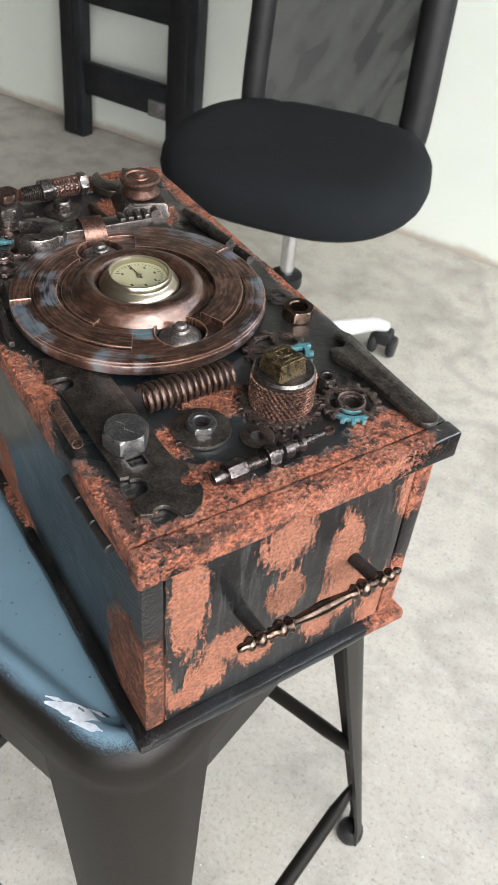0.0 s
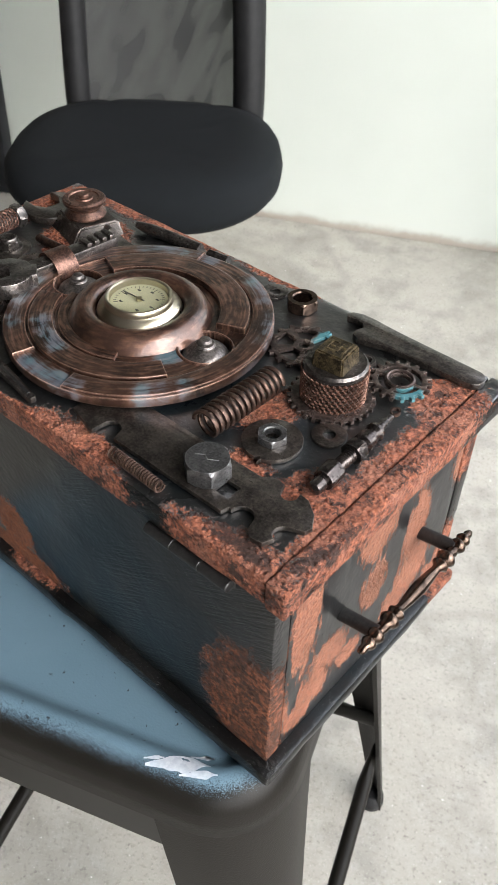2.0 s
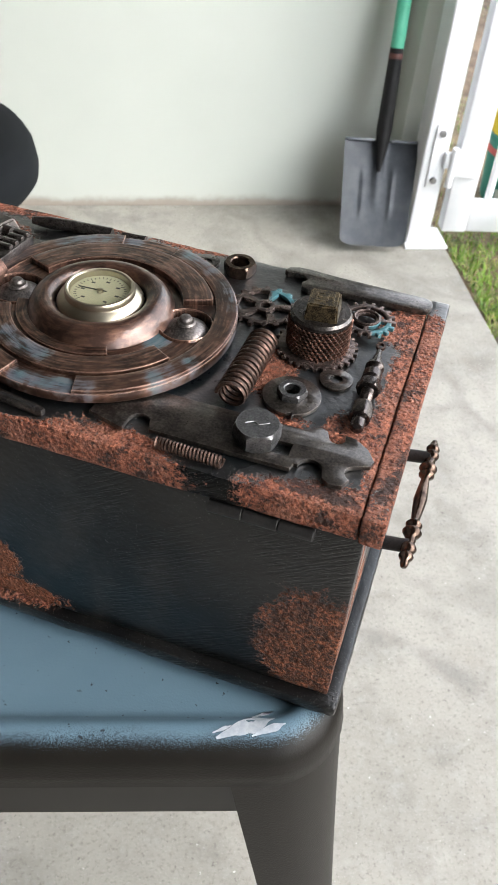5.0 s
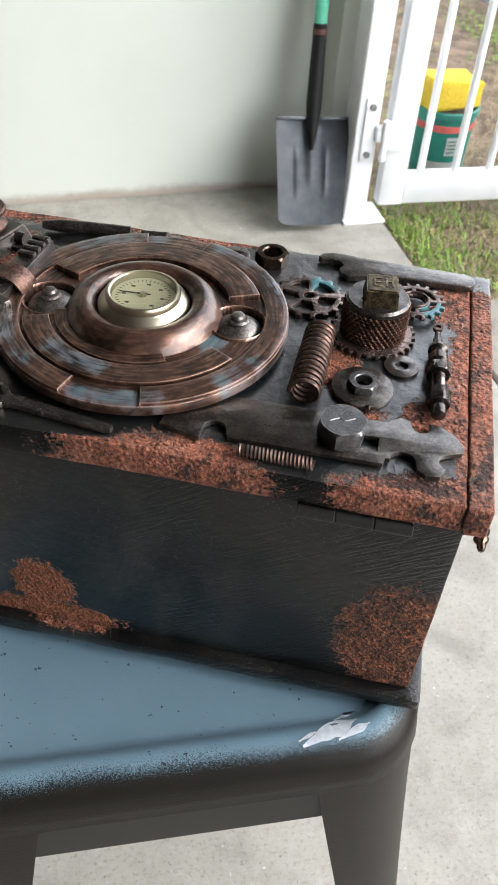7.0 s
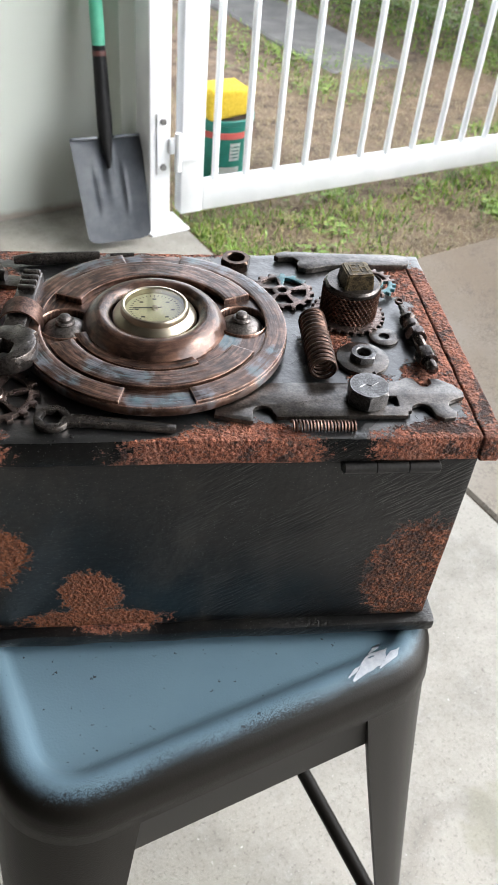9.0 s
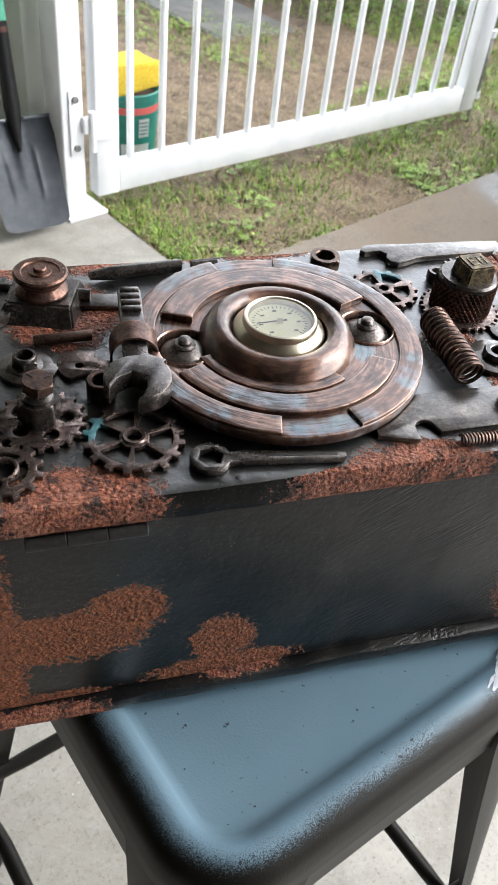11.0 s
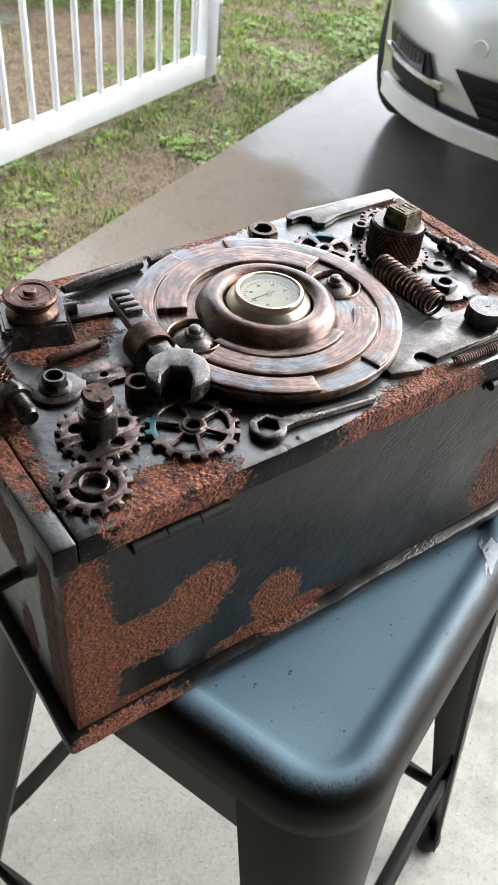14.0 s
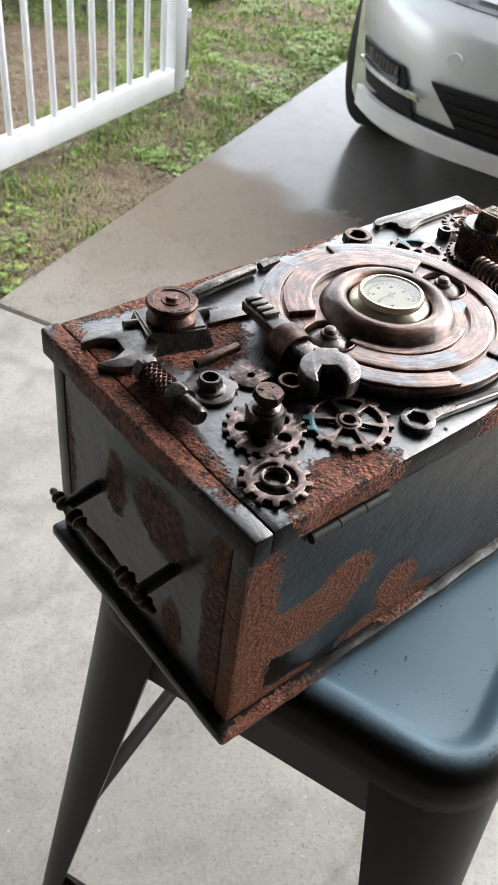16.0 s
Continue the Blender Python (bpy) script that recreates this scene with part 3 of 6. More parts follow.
def loops(bm, rows, closed=True, cap=(False, False)):
    """Skins rows of points, each a ring."""
    rings = [[bm.verts.new(p) for p in row] for row in rows]
    for a, b in zip(rings, rings[1:]):
        n = len(a)
        for i in range(n if closed else n - 1):
            bm.faces.new((a[i], a[(i + 1) % n], b[(i + 1) % n], b[i]))
    if cap[0]:
        bm.faces.new(list(reversed(rings[0])))
    if cap[1]:
        bm.faces.new(rings[-1])
    return rings


def lathe(profile, seg=32, m=None, bm=None, cap=(False, False)):
    """Turns (radius, height) pairs about z."""
    bm = bm or bmesh.new()
    m = m or Matrix()
    rows = [[m @ Vector((r * math.cos(2 * math.pi * i / seg), r * math.sin(2 * math.pi * i / seg), z)) for i in range(seg)] for r, z in profile]
    loops(bm, rows, True, cap)
    return bm


def tube(points, radius, seg=8, bm=None, closed=False):
    """A round bar along points; radius may be a number or a list."""
    bm = bm or bmesh.new()
    pts = [Vector(p) for p in points]
    n = len(pts)
    rows, side = [], None
    for i, p in enumerate(pts):
        d = (pts[(i + 1) % n] - pts[i - 1]) if closed else (pts[min(i + 1, n - 1)] - pts[max(i - 1, 0)])
        d.normalize()
        if side is None:
            side = d.orthogonal().normalized()
        side = (side - d * side.dot(d)).normalized()
        up = d.cross(side)
        r = radius[i] if isinstance(radius, (list, tuple)) else radius
        rows.append([p + r * (math.cos(2 * math.pi * k / seg) * side + math.sin(2 * math.pi * k / seg) * up) for k in range(seg)])
    if closed:
        rows.append(rows[0])
        loops(bm, rows)
        bmesh.ops.remove_doubles(bm, verts=bm.verts, dist=1e-6)
    else:
        loops(bm, rows, True, (True, True))
    return bm


def coil(a, b, radius, wire, turns, per=20, seg=6):
    """A helical spring from a to b."""
    a, b = Vector(a), Vector(b)
    d = (b - a)
    q = d.to_track_quat("Z", "Y")
    n = int(turns * per)
    return tube([a + q @ Vector((radius * math.cos(2 * math.pi * i / per), radius * math.sin(2 * math.pi * i / per), d.length * i / n)) for i in range(n + 1)], wire, seg)


def arc(cx, cy, r, a0=0.0, a1=360.0, n=24):
    step = (a1 - a0) / (n if a1 - a0 == 360 else n - 1)
    return [(cx + r * math.cos(radians(a0 + step * i)), cy + r * math.sin(radians(a0 + step * i))) for i in range(n)]


def sector(r0, r1, a0, a1, n=8, cx=0.0, cy=0.0):
    return arc(cx, cy, r1, a0, a1, n) + list(reversed(arc(cx, cy, r0, a0, a1, n)))


def plate(name, outlines, thick, bev=0.0, res=1):
    """A flat plate with holes from outlines (first the rim, then the holes), its underside at z 0."""
    cu = bpy.data.curves.new(name, "CURVE")
    cu.dimensions, cu.fill_mode = "2D", "BOTH"
    cu.extrude, cu.bevel_depth, cu.bevel_resolution, cu.offset = thick / 2 - bev, bev, res, -bev
    for line in outlines:
        sp = cu.splines.new("POLY")
        sp.points.add(len(line) - 1)
        for p, (x, y) in zip(sp.points, line):
            p.co = (x, y, 0, 1)
        sp.use_cyclic_u = True
    ob = bpy.data.objects.new(name, cu)
    scene.collection.objects.link(ob)
    me = bpy.data.meshes.new_from_object(ob.evaluated_get(bpy.context.evaluated_depsgraph_get()))
    bpy.data.objects.remove(ob)
    bpy.data.curves.remove(cu)
    me.transform(Matrix.Translation((0, 0, thick / 2)))
    bm = bmesh.new()
    bm.from_mesh(me)
    bmesh.ops.remove_doubles(bm, verts=bm.verts, dist=1e-6)
    bpy.data.meshes.remove(me)
    return bm


def hexagon(r, turn=0.0):
    return arc(0, 0, r, turn, turn + 360, 6)


def hex_nut(r, h, hole, turn=0.0, m=None):
    """A hexagon nut with chamfered corners and a bore."""
    bm = bmesh.new()
    m = m or Matrix()
    n = 48

    def ring(rad, z, hexed):
        row = []
        for i in range(n):
            a = 2 * math.pi * i / n + radians(turn)
            lim = r * math.cos(math.pi / 6) / math.cos((a - radians(turn)) % (math.pi / 3) - math.pi / 6)
            q = min(rad, lim) if hexed else rad
            row.append(m @ Vector((q * math.cos(a), q * math.sin(a), z)))
        return row
    ch = r * 0.88
    rows = [ring(ch, 0, True), ring(r, h * 0.14, True), ring(r, h * 0.86, True), ring(ch, h, True)]
    if hole:
        rows += [ring(hole * 1.12, h, False), ring(hole, h * 0.9, False), ring(hole, h * 0.05, False)]
        loops(bm, rows)
    else:
        loops(bm, rows, True, (False, True))
    return bm


def gear_outline(teeth, root, tip, duty=0.5):
    pts = []
    for i in range(teeth):
        a = 360 * i / teeth
        w = 360 / teeth
        for da, r in ((-0.5 * duty, root), (-0.33 * duty, tip), (0.33 * duty, tip), (0.5 * duty, root)):
            pts.append((r * math.cos(radians(a + da * w)), r * math.sin(radians(a + da * w))))
        pts.append((root * math.cos(radians(a + 0.5 * w)), root * math.sin(radians(a + 0.5 * w))))
    return pts


def blob_value(p, blobs):
    return max((1 - math.sqrt(sum(((p[i] - b[i]) / b[3 + i]) ** 2 for i in range(3))) for b in blobs), default=-1.0)


def paint_masks(bm, **masks):
    """Stores float attributes from lists of ellipsoids (centre, half sizes)."""
    for key, blobs in masks.items():
        layer = bm.verts.layers.float.new(key)
        for v in bm.verts:
            v[layer] = 1.0 + max(-1.0, blob_value(v.co, blobs))
    return bm


def fine_box(lo, hi, bev, step, seg=3, wobble=0.0):
    """A bevelled box cut into a fine grid, slightly uneven."""
    bm = bm_box(lo, hi, bev, seg)
    for axis in range(3):
        n = int((hi[axis] - lo[axis]) / step)
        for i in range(1, n):
            co, no = [0.0, 0.0, 0.0], [0.0, 0.0, 0.0]
            co[axis], no[axis] = lo[axis] + (hi[axis] - lo[axis]) * i / n, 1.0
            if lo[axis] + bev < co[axis] < hi[axis] - bev:
                bmesh.ops.bisect_plane(bm, geom=bm.verts[:] + bm.edges[:] + bm.faces[:], plane_co=co, plane_no=no, dist=1e-6)
    if wobble:
        for v in bm.verts:
            v.co += noise.noise_vector(v.co * 90) * wobble + noise.noise_vector(v.co * 25) * wobble
    return bm


# ---- the garage, drive and yard ----
def structure(name, bm, material, label, angle=35):
    ob = part(name, bm, material, None, label, HF, angle)
    ob["kind"], ob["category"] = "structure", name.split("_")[0]
    return ob


floor_bm = bm_box((-4.5, -8.0, -0.12), (0.876, 1.815, 0.0), 0.004, 1)
structure("floor", floor_bm, M_CONC, "pale stained concrete garage floor with fine cracks")
structure("road", bm_box((0.884, -8.0, -0.12), (14.0, 1.18, -0.002), 0.006, 1), M_DRIVE, "wet grey concrete driveway outside the garage")


def ground_sheet():
    """One uneven sheet of soil out to the horizon, finer near the gate, with the drive and garage left level."""
    xs = [-300, -60, -12, -4.6] + [0.865 + 0.09 * i for i in range(70)] + [9, 14, 30, 80, 300]
    ys = [-300, -60, -12, -4.1, 0.2] + [1.165 + 0.09 * i for i in range(60)] + [9, 14, 30, 80, 300]
    bm = bmesh.new()
    grid = []
    for y in ys:
        row = []
        for x in xs:
            z = -0.03
            if x > 0.88 and y > 1.17:
                z = -0.012 + 0.022 * noise.noise(Vector((x * 2.2, y * 2.2, 3))) + 0.012 * noise.noise(Vector((x * 7, y * 7, 1)))
                z -= 0.02 * max(0, 1 - (y - 1.17) / 0.12)
            row.append(bm.verts.new((x, y, z)))
        grid.append(row)
    for a, b in zip(grid, grid[1:]):
        for i in range(len(a) - 1):
            bm.faces.new((a[i], a[i + 1], b[i + 1], b[i]))
    return bm


structure("ground", ground_sheet(), M_SOIL, "bare brown soil with patchy grass beyond the gate", 180)
structure("wall_north", bm_box((-4.5, 1.815, -0.02), (0.738, 1.98, 2.5), 0.004, 1), M_WALL, "pale green painted rendered garage wall")
structure("wall_pier", bm_box((0.74, 1.70, -0.02), (0.876, 1.98, 2.5), 0.006, 2), M_WALL, "pale green painted pier at the garage opening")
structure("wall_lintel", bm_box((0.742, -4.0, 2.14), (0.874, 1.698, 2.5), 0.006, 2), M_WALL, "pale green painted beam over the garage opening")
# these walls and the ceiling are never in view, added to shape the light
structure("wall_west", bm_box((-4.65, -4.15, -0.02), (-4.502, 1.98, 2.5), 0.004, 1), M_UNSEEN_WALL, "unseen garage back wall, dark brown to cut bounced light")
structure("wall_south", bm_box((-4.5, -4.15, -0.02), (0.876, -4.0, 2.5), 0.004, 1), M_UNSEEN_WALL, "unseen garage side wall added to block light, dark brown")
structure("ceiling", bm_box((-4.65, -4.15, 2.502), (0.9, 1.98, 2.6), 0.004, 1), M_CEIL, "unseen ceiling added to block light, dark to cut bounce")


def gate():
    g = thing("metal_gate", "white powder-coated metal gate with thin upright bars, standing open over grass", "gate", HF @ Vector((0.85, 1.59, -0.02)), HOUSE - 3.7)
    L = 1.478
    bx = lambda a, b, r=0.004: bm_box(a, b, r, 2)
    part("bottom_rail", bx((0.068, -0.021, 0.0715), (L - 0.066, 0.021, 0.149)), M_WHITE, g)
    part("top_rail", bx((0.068, -0.02, 1.13), (L - 0.066, 0.02, 1.2)), M_WHITE, g)
    part("stile", bx((0.002, -0.022, 0.07), (0.068, 0.022, 1.2)), M_WHITE, g)
    part("stile", bx((L - 0.066, -0.022, 0.07), (L, 0.022, 1.2)), M_WHITE, g)
    bar = to_mesh("picket", lathe([(0.0095, 0.148), (0.0095, 1.132)], 14))
    for i in range(14):
        x = 0.112 + 0.0962 * i
        part("picket", bar, M_WHITE, g, at=WORLD[g] @ pose(x, 0, 0))
    bolt = part("drop_bolt", bm_box((L + 0.002, -0.016, 0.12), (L + 0.026, 0.016, 0.32), 0.003), M_ZINC, g, "grey zinc drop bolt holder")
    part("rod", tube([(L + 0.018, 0, 0.4), (L + 0.018, 0, -0.01)], 0.008, 10), M_ZINC, bolt)
    part("collar", lathe([(0.012, 0.1), (0.02, 0.102), (0.02, 0.125), (0.012, 0.127)], 12, pose(L + 0.018, 0, 0)), M_WHITE, bolt)
    part("collar", lathe([(0.012, 0.3), (0.02, 0.302), (0.02, 0.325), (0.012, 0.327)], 12, pose(L + 0.018, 0, 0)), M_WHITE, bolt)
    part("hinge_pin", tube([(-0.012, -0.03, 0.2), (-0.012, -0.03, 0.3)], 0.009, 10), M_WHITE, g)
    part("hinge_strap", bm_box((-0.02, -0.034, 0.225), (0.06, -0.0225, 0.262), 0.003), M_WHITE, g)
    return g


gate()


def gate_post():
    p = thing("gate_post", "white square steel gate post with a base plate, against the pier", "post", HF @ Vector((0.806, 1.625, 0.0)), HOUSE)
    part("post", bm_box((-0.04, -0.04, 0.006), (0.021, 0.04, 2.2), 0.005, 3), M_WHITE, p)
    part("base_plate", bm_box((-0.045, -0.062, 0.0), (0.072, 0.043, 0.008), 0.002), M_WHITE, p)
    h = part("hinge_plate", bm_box((-0.022, -0.047, 0.17), (0.014, -0.0405, 0.33), 0.002), M_WHITE, p)
    for z in (0.19, 0.31):
        part("bolt", hex_nut(0.009, 0.007, 0, 0, pose(-0.006, -0.047, z, 90)), M_ZINC, h)
    part("knuckle", bm_box((0.008, -0.062, 0.225), (0.034, -0.044, 0.265), 0.005, 3), M_WHITE, h)


gate_post()


def shovel():
    s = thing("shovel", "square-mouth grey steel shovel with mint handle leaning in the corner", "shovel", HF @ Vector((0.662, 1.6, 0.0)), HOUSE - 4)
    lean = pose(0, 0, 0, -11.5, 2, 0)
    rows = []
    W, Hh = 0.096, 0.262
    for j in range(19):
        t = j / 18
        w = W * (0.9 + 0.1 * t) if t > 0.06 else W * (0.83 + 0.07 * t / 0.06)
        row = []
        for i in range(49):
            x = -1 + i / 24
            rib = 0.004 * math.exp(-((abs(x) - 0.42) / 0.06) ** 2) * (1 if 0.28 < t < 0.7 else 0)
            mid = 0.014 * math.exp(-(x / 0.13) ** 2) * max(0.0, (t - 0.35) / 0.65) ** 0.8
            y = 0.022 * (1 - x * x) * (0.4 + 0.6 * t) * 1.0 - mid - rib
            row.append((x * w, y, Hh * t + 0.004 + (0.008 * (abs(x) ** 6) if t < 0.05 else 0)))
        rows.append(row)
    bm = bmesh.new()
    loops(bm, rows, False)
    bmesh.ops.solidify(bm, geom=bm.faces[:], thickness=0.0025)
    blade = part("blade", bm, M_SPADE, s, "grey coated steel blade", WORLD[s] @ lean @ pose(0, 0, Hh) @ pose(0, 0, 0, -15) @ pose(0, 0, -Hh))
    part("shoulder", bm_box((-W + 0.004, -0.004, Hh - 0.001), (-0.022, 0.016, Hh + 0.006), 0.002), M_SPADE, blade)
    part("shoulder", bm_box((0.022, -0.004, Hh - 0.001), (W - 0.004, 0.016, Hh + 0.006), 0.002), M_SPADE, blade)
    part("socket", tube([(0, -0.012, 0.19), (0, 0.0, Hh - 0.01), (0, 0.002, Hh + 0.03), (0, 0.004, Hh + 0.215)], [0.004, 0.016, 0.0195, 0.0165], 16), M_GRIP, s, "black socket", WORLD[s] @ lean)
    part("collar", lathe([(0.0165, 0), (0.0172, 0.002), (0.0172, 0.012), (0.0165, 0.014)], 18, pose(0, 0.004, Hh + 0.19)), M_BAND, s, "thin dark red band", WORLD[s] @ lean)
    part("shaft", tube([(0, 0.004, Hh + 0.215), (0, 0.004, 1.1)], 0.0165, 18), M_MINT, s, "mint green fibreglass shaft", WORLD[s] @ lean)
    part("grip", bm_box((-0.06, -0.012, 1.1), (0.06, 0.02, 1.13), 0.01, 3), M_GRIP, s, "", WORLD[s] @ lean)


shovel()


def bucket():
    b = thing("bucket", "green plastic bucket with red band, on bare soil", "bucket", HF @ Vector((1.155, 1.875, -0.005)), HOUSE)
    part("body", lathe([(0.0, 0.004), (0.074, 0.004), (0.078, 0.0), (0.08, 0.01), (0.091, 0.19), (0.087, 0.19), (0.078, 0.02)], 40), M_BUCKET, b)
    part("rim", lathe([(0.0915, 0.176), (0.0955, 0.178), (0.0955, 0.192), (0.091, 0.195), (0.086, 0.192)], 40), M_BUCKET, b)
    part("band", lathe([(0.0895, 0.138), (0.0905, 0.139), (0.0912, 0.157), (0.0903, 0.158)], 40), M_REDBAND, b, "red and white printed band")

    def wrap(a0, a1, z0, z1, off):
        bm = bmesh.new()
        rows = []
        for z in (z0, z1):
            r = 0.08 + 0.011 * z / 0.19 + off
            rows.append([(r * math.cos(radians(a0 + (a1 - a0) * i / 8)), r * math.sin(radians(a0 + (a1 - a0) * i / 8)), z) for i in range(9)])
        loops(bm, rows, False)
        bmesh.ops.solidify(bm, geom=bm.faces[:], thickness=0.0008)
        return bm
    lab = part("label", wrap(-104, -82, 0.07, 0.125, 0.0012), M_LABEL, b, "pale square label")
    for i in range(4):
        part("print_bar", wrap(-101, -85, 0.079 + 0.011 * i, 0.0825 + 0.011 * i, 0.0022), M_BUCKET, lab)
    part("picture", wrap(-140, -80, 0.012, 0.05, 0.0012), M_LABEL, b, "pale grey printed picture")
    part("fill", lathe([(0.0, 0.165), (0.086, 0.165)], 32), M_SOIL, b)
    s = thing("sponge", "large worn yellow car-washing sponge resting on the bucket", "sponge", HF @ Vector((1.145, 1.865, 0.186)), HOUSE + 8)
    bm = bm_box((-0.084, -0.056, 0), (0.084, 0.056, 0.074), 0.013, 3)
    bmesh.ops.subdivide_edges(bm, edges=bm.edges[:], cuts=2, use_grid_fill=True)
    for v in bm.verts:
        v.co += noise.noise_vector(v.co * 45) * 0.006
        v.co.z += 0.016 * (0.5 - v.co.x / 0.156) * (v.co.z / 0.074)
    part("body", bm, M_SPONGE, s)


bucket()


# ---- office chair ----
def office_chair():
    c = thing("office_chair", "black fabric office swivel chair with mesh back and silver base", "chair", (-0.722, 0.748, 0), 37)
    zs = 0.508

    def shape(a, sx, sy, p=2.6):
        ca, sa = math.cos(a), math.sin(a)
        return (sx * abs(ca) ** (2 / p) * (1 if ca > 0 else -1), sy * abs(sa) ** (2 / p) * (1 if sa > 0 else -1))
    rows = []
    for k, z in ((0.86, -0.03), (0.955, -0.027), (0.99, -0.015), (1.0, 0.0), (0.985, 0.02), (0.94, 0.034), (0.8, 0.04), (0.62, 0.037), (0.5, 0.036), (0.35, 0.034), (0.2, 0.033), (0.02, 0.033)):
        row = []
        for i in range(56):
            x, y = shape(2 * math.pi * i / 56, 0.234 * k, 0.192 * k, 3.6 if i <= 28 else 3.1)
            x *= 1 - 0.2 * max(0.0, y / 0.194) ** 1.5
            dip = -0.028 * max(0.0, (-y - 0.1) / 0.1) ** 2 - 0.004 * math.exp(-((abs(x) - 0.1) / 0.008) ** 2) * (z > 0.03)
            y += 0.008
            row.append((x, y, zs + z + dip))
        rows.append(row)
    bm = bmesh.new()
    loops(bm, rows, True, (True, True))
    seat = part("seat", bm, M_FABRIC, c, "black woven fabric seat cushion", angle=180)
    part("under_shell", lathe([(0.0, -0.075), (0.1, -0.072), (0.14, -0.05), (0.15, -0.028)], 28, pose(0, 0, zs)), M_GRIP, c, "black plastic under-shell")
    back = pose(0, 0.185, zs - 0.085, -8)
    w, h = 0.176, 0.58

    def rim(k):
        pts = []
        for i in range(72):
            x, y = shape(2 * math.pi * i / 72, w * k, h / 2 * k, 7)
            pts.append(Vector((x * (0.89 - 0.08 * (y / h)), 0.045 * (x / w) ** 2 * -1 + 0.03, y + h / 2 + 0.02)))
        return pts
    bf = part("back_frame", tube(rim(1.0), [0.03 if p.x > 0.12 else 0.023 for p in rim(1.0)], 12, closed=True), M_GRIP, c, "wide black plastic back frame", WORLD[c] @ back)
    bm = bmesh.new()
    rows = []
    for j in range(15):
        rows.append([(x * (w - 0.005) / 8 * (0.93 - 0.08 * j / 14), 0.03 - 0.045 * (x / 8) ** 2, 0.025 + (h - 0.01) * j / 14) for x in range(-8, 9)])
    loops(bm, rows, False)
    part("back_net", bm, M_NET, bf, "see-through black mesh", WORLD[bf], 180)
    part("back_stem", bm_box((-0.04, 0.19, zs - 0.07), (0.04, 0.235, zs - 0.045), 0.008), M_GRIP, c)
    part("back_stem", tube([(0, 0.21, zs - 0.06), (0, 0.235, zs - 0.06), (0, 0.235, zs - 0.035)], 0.02, 10), M_GRIP, c)
    part("gas_lift", lathe([(0.0, 0.1), (0.026, 0.1), (0.026, 0.28), (0.014, 0.282), (0.014, 0.415), (0.0, 0.415)], 20), M_CHROME, c, "chrome gas lift")
    part("lift_collar", lathe([(0.027, 0.262), (0.031, 0.264), (0.031, 0.286), (0.0145, 0.29)], 20), M_GRIP, c)
    part("hub", lathe([(0.0, 0.075), (0.045, 0.078), (0.05, 0.12), (0.035, 0.14), (0.0, 0.14)], 24), M_SILVERPL, c, "silver base hub")
    for i in range(5):
        a = radians(72 * i + 52)
        d = Vector((math.cos(a), math.sin(a), 0))
        part("base_arm", tube([d * 0.03 + Vector((0, 0, 0.11)), d * 0.15 + Vector((0, 0, 0.112)), d * 0.26 + Vector((0, 0, 0.092)), d * 0.295 + Vector((0, 0, 0.075))], [0.024, 0.02, 0.015, 0.012], 12), M_SILVERPL, c, "silver base arm")
        cas = part("castor", bm_box((-0.017, -0.02, 0.03), (0.017, 0.02, 0.068), 0.008, 3), M_GRIP, c, "", WORLD[c] @ pose(*(d * 0.295), 0, 0, math.degrees(a) + 35))
        for y in (-0.022, 0.022):
            part("wheel", lathe([(0.0, -0.009), (0.022, -0.009), (0.026, -0.004), (0.026, 0.004), (0.022, 0.009), (0.0, 0.009)], 18, pose(0, y, 0.027, 90)), M_GRIP, cas)


office_chair()


# ---- rack against the wall ----
def rack():
    r = thing("rack", "black plastic and metal rack frame leaning on the garage wall", "rack", HF @ Vector((-1.33, 1.74, 0)), HOUSE)
    tilt = WORLD[r] @ pose(0, 0, 0, -3)
    for x0, x1 in ((-0.27, -0.185), (0.14, 0.245)):
        u = part("upright", bm_box((x0, -0.03, 0.0), (x1, 0.02, 1.1), 0.008), M_RACK, r, "", tilt)
        part("groove", bm_box((x0 + 0.03, -0.034, 0.02), (x1 - 0.03, -0.0305, 1.08), 0.001), M_GRIP, u)
    part("rail", bm_box((-0.185, -0.02, 0.14), (0.14, 0.01, 0.235), 0.006), M_RACK, r, "", tilt)
    part("panel", bm_box((-0.185, -0.015, 0.4), (0.14, 0.01, 0.78), 0.004), M_RACK, r, "dark scuffed panel", tilt)
    part("bracket", bm_box((0.075, -0.03, 0.14), (0.138, -0.0205, 0.19), 0.003), M_ZINC, r, "grey metal corner bracket", tilt)


rack()


# ---- parked car ----
def nose(v, z):
    """Where the car's skin stands (u) at the width v and height z."""
    a = min(1.0, abs(v) / 0.9)
    lift = (z - 0.42) / 0.42
    return 1.74 + 0.5 * max(0.0, z - 0.535 - 0.06 * a * a) + 0.07 * lift * lift * (2.4 if lift > 0 else 1.0) + 0.10 * a * a + 0.48 * a ** 6


def skin_patch(corners, off=0.006, nu=10, nv=5, thick=0.008):
    """A patch on the car's nose between four (v, z) corners."""
    bm = bmesh.new()
    rows = []
    (a, b, c, d) = [Vector(p) for p in corners]
    for j in range(nv + 1):
        t = j / nv
        rows.append([])
        for i in range(nu + 1):
            s = i / nu
            p = (a * (1 - s) + b * s) * (1 - t) + (d * (1 - s) + c * s) * t
            rows[-1].append((nose(p.x, p.y) - off, p.x, p.y))
    loops(bm, rows, False)
    bmesh.ops.recalc_face_normals(bm, faces=bm.faces[:])
    bmesh.ops.solidify(bm, geom=bm.faces[:], thickness=thick)
    return bm


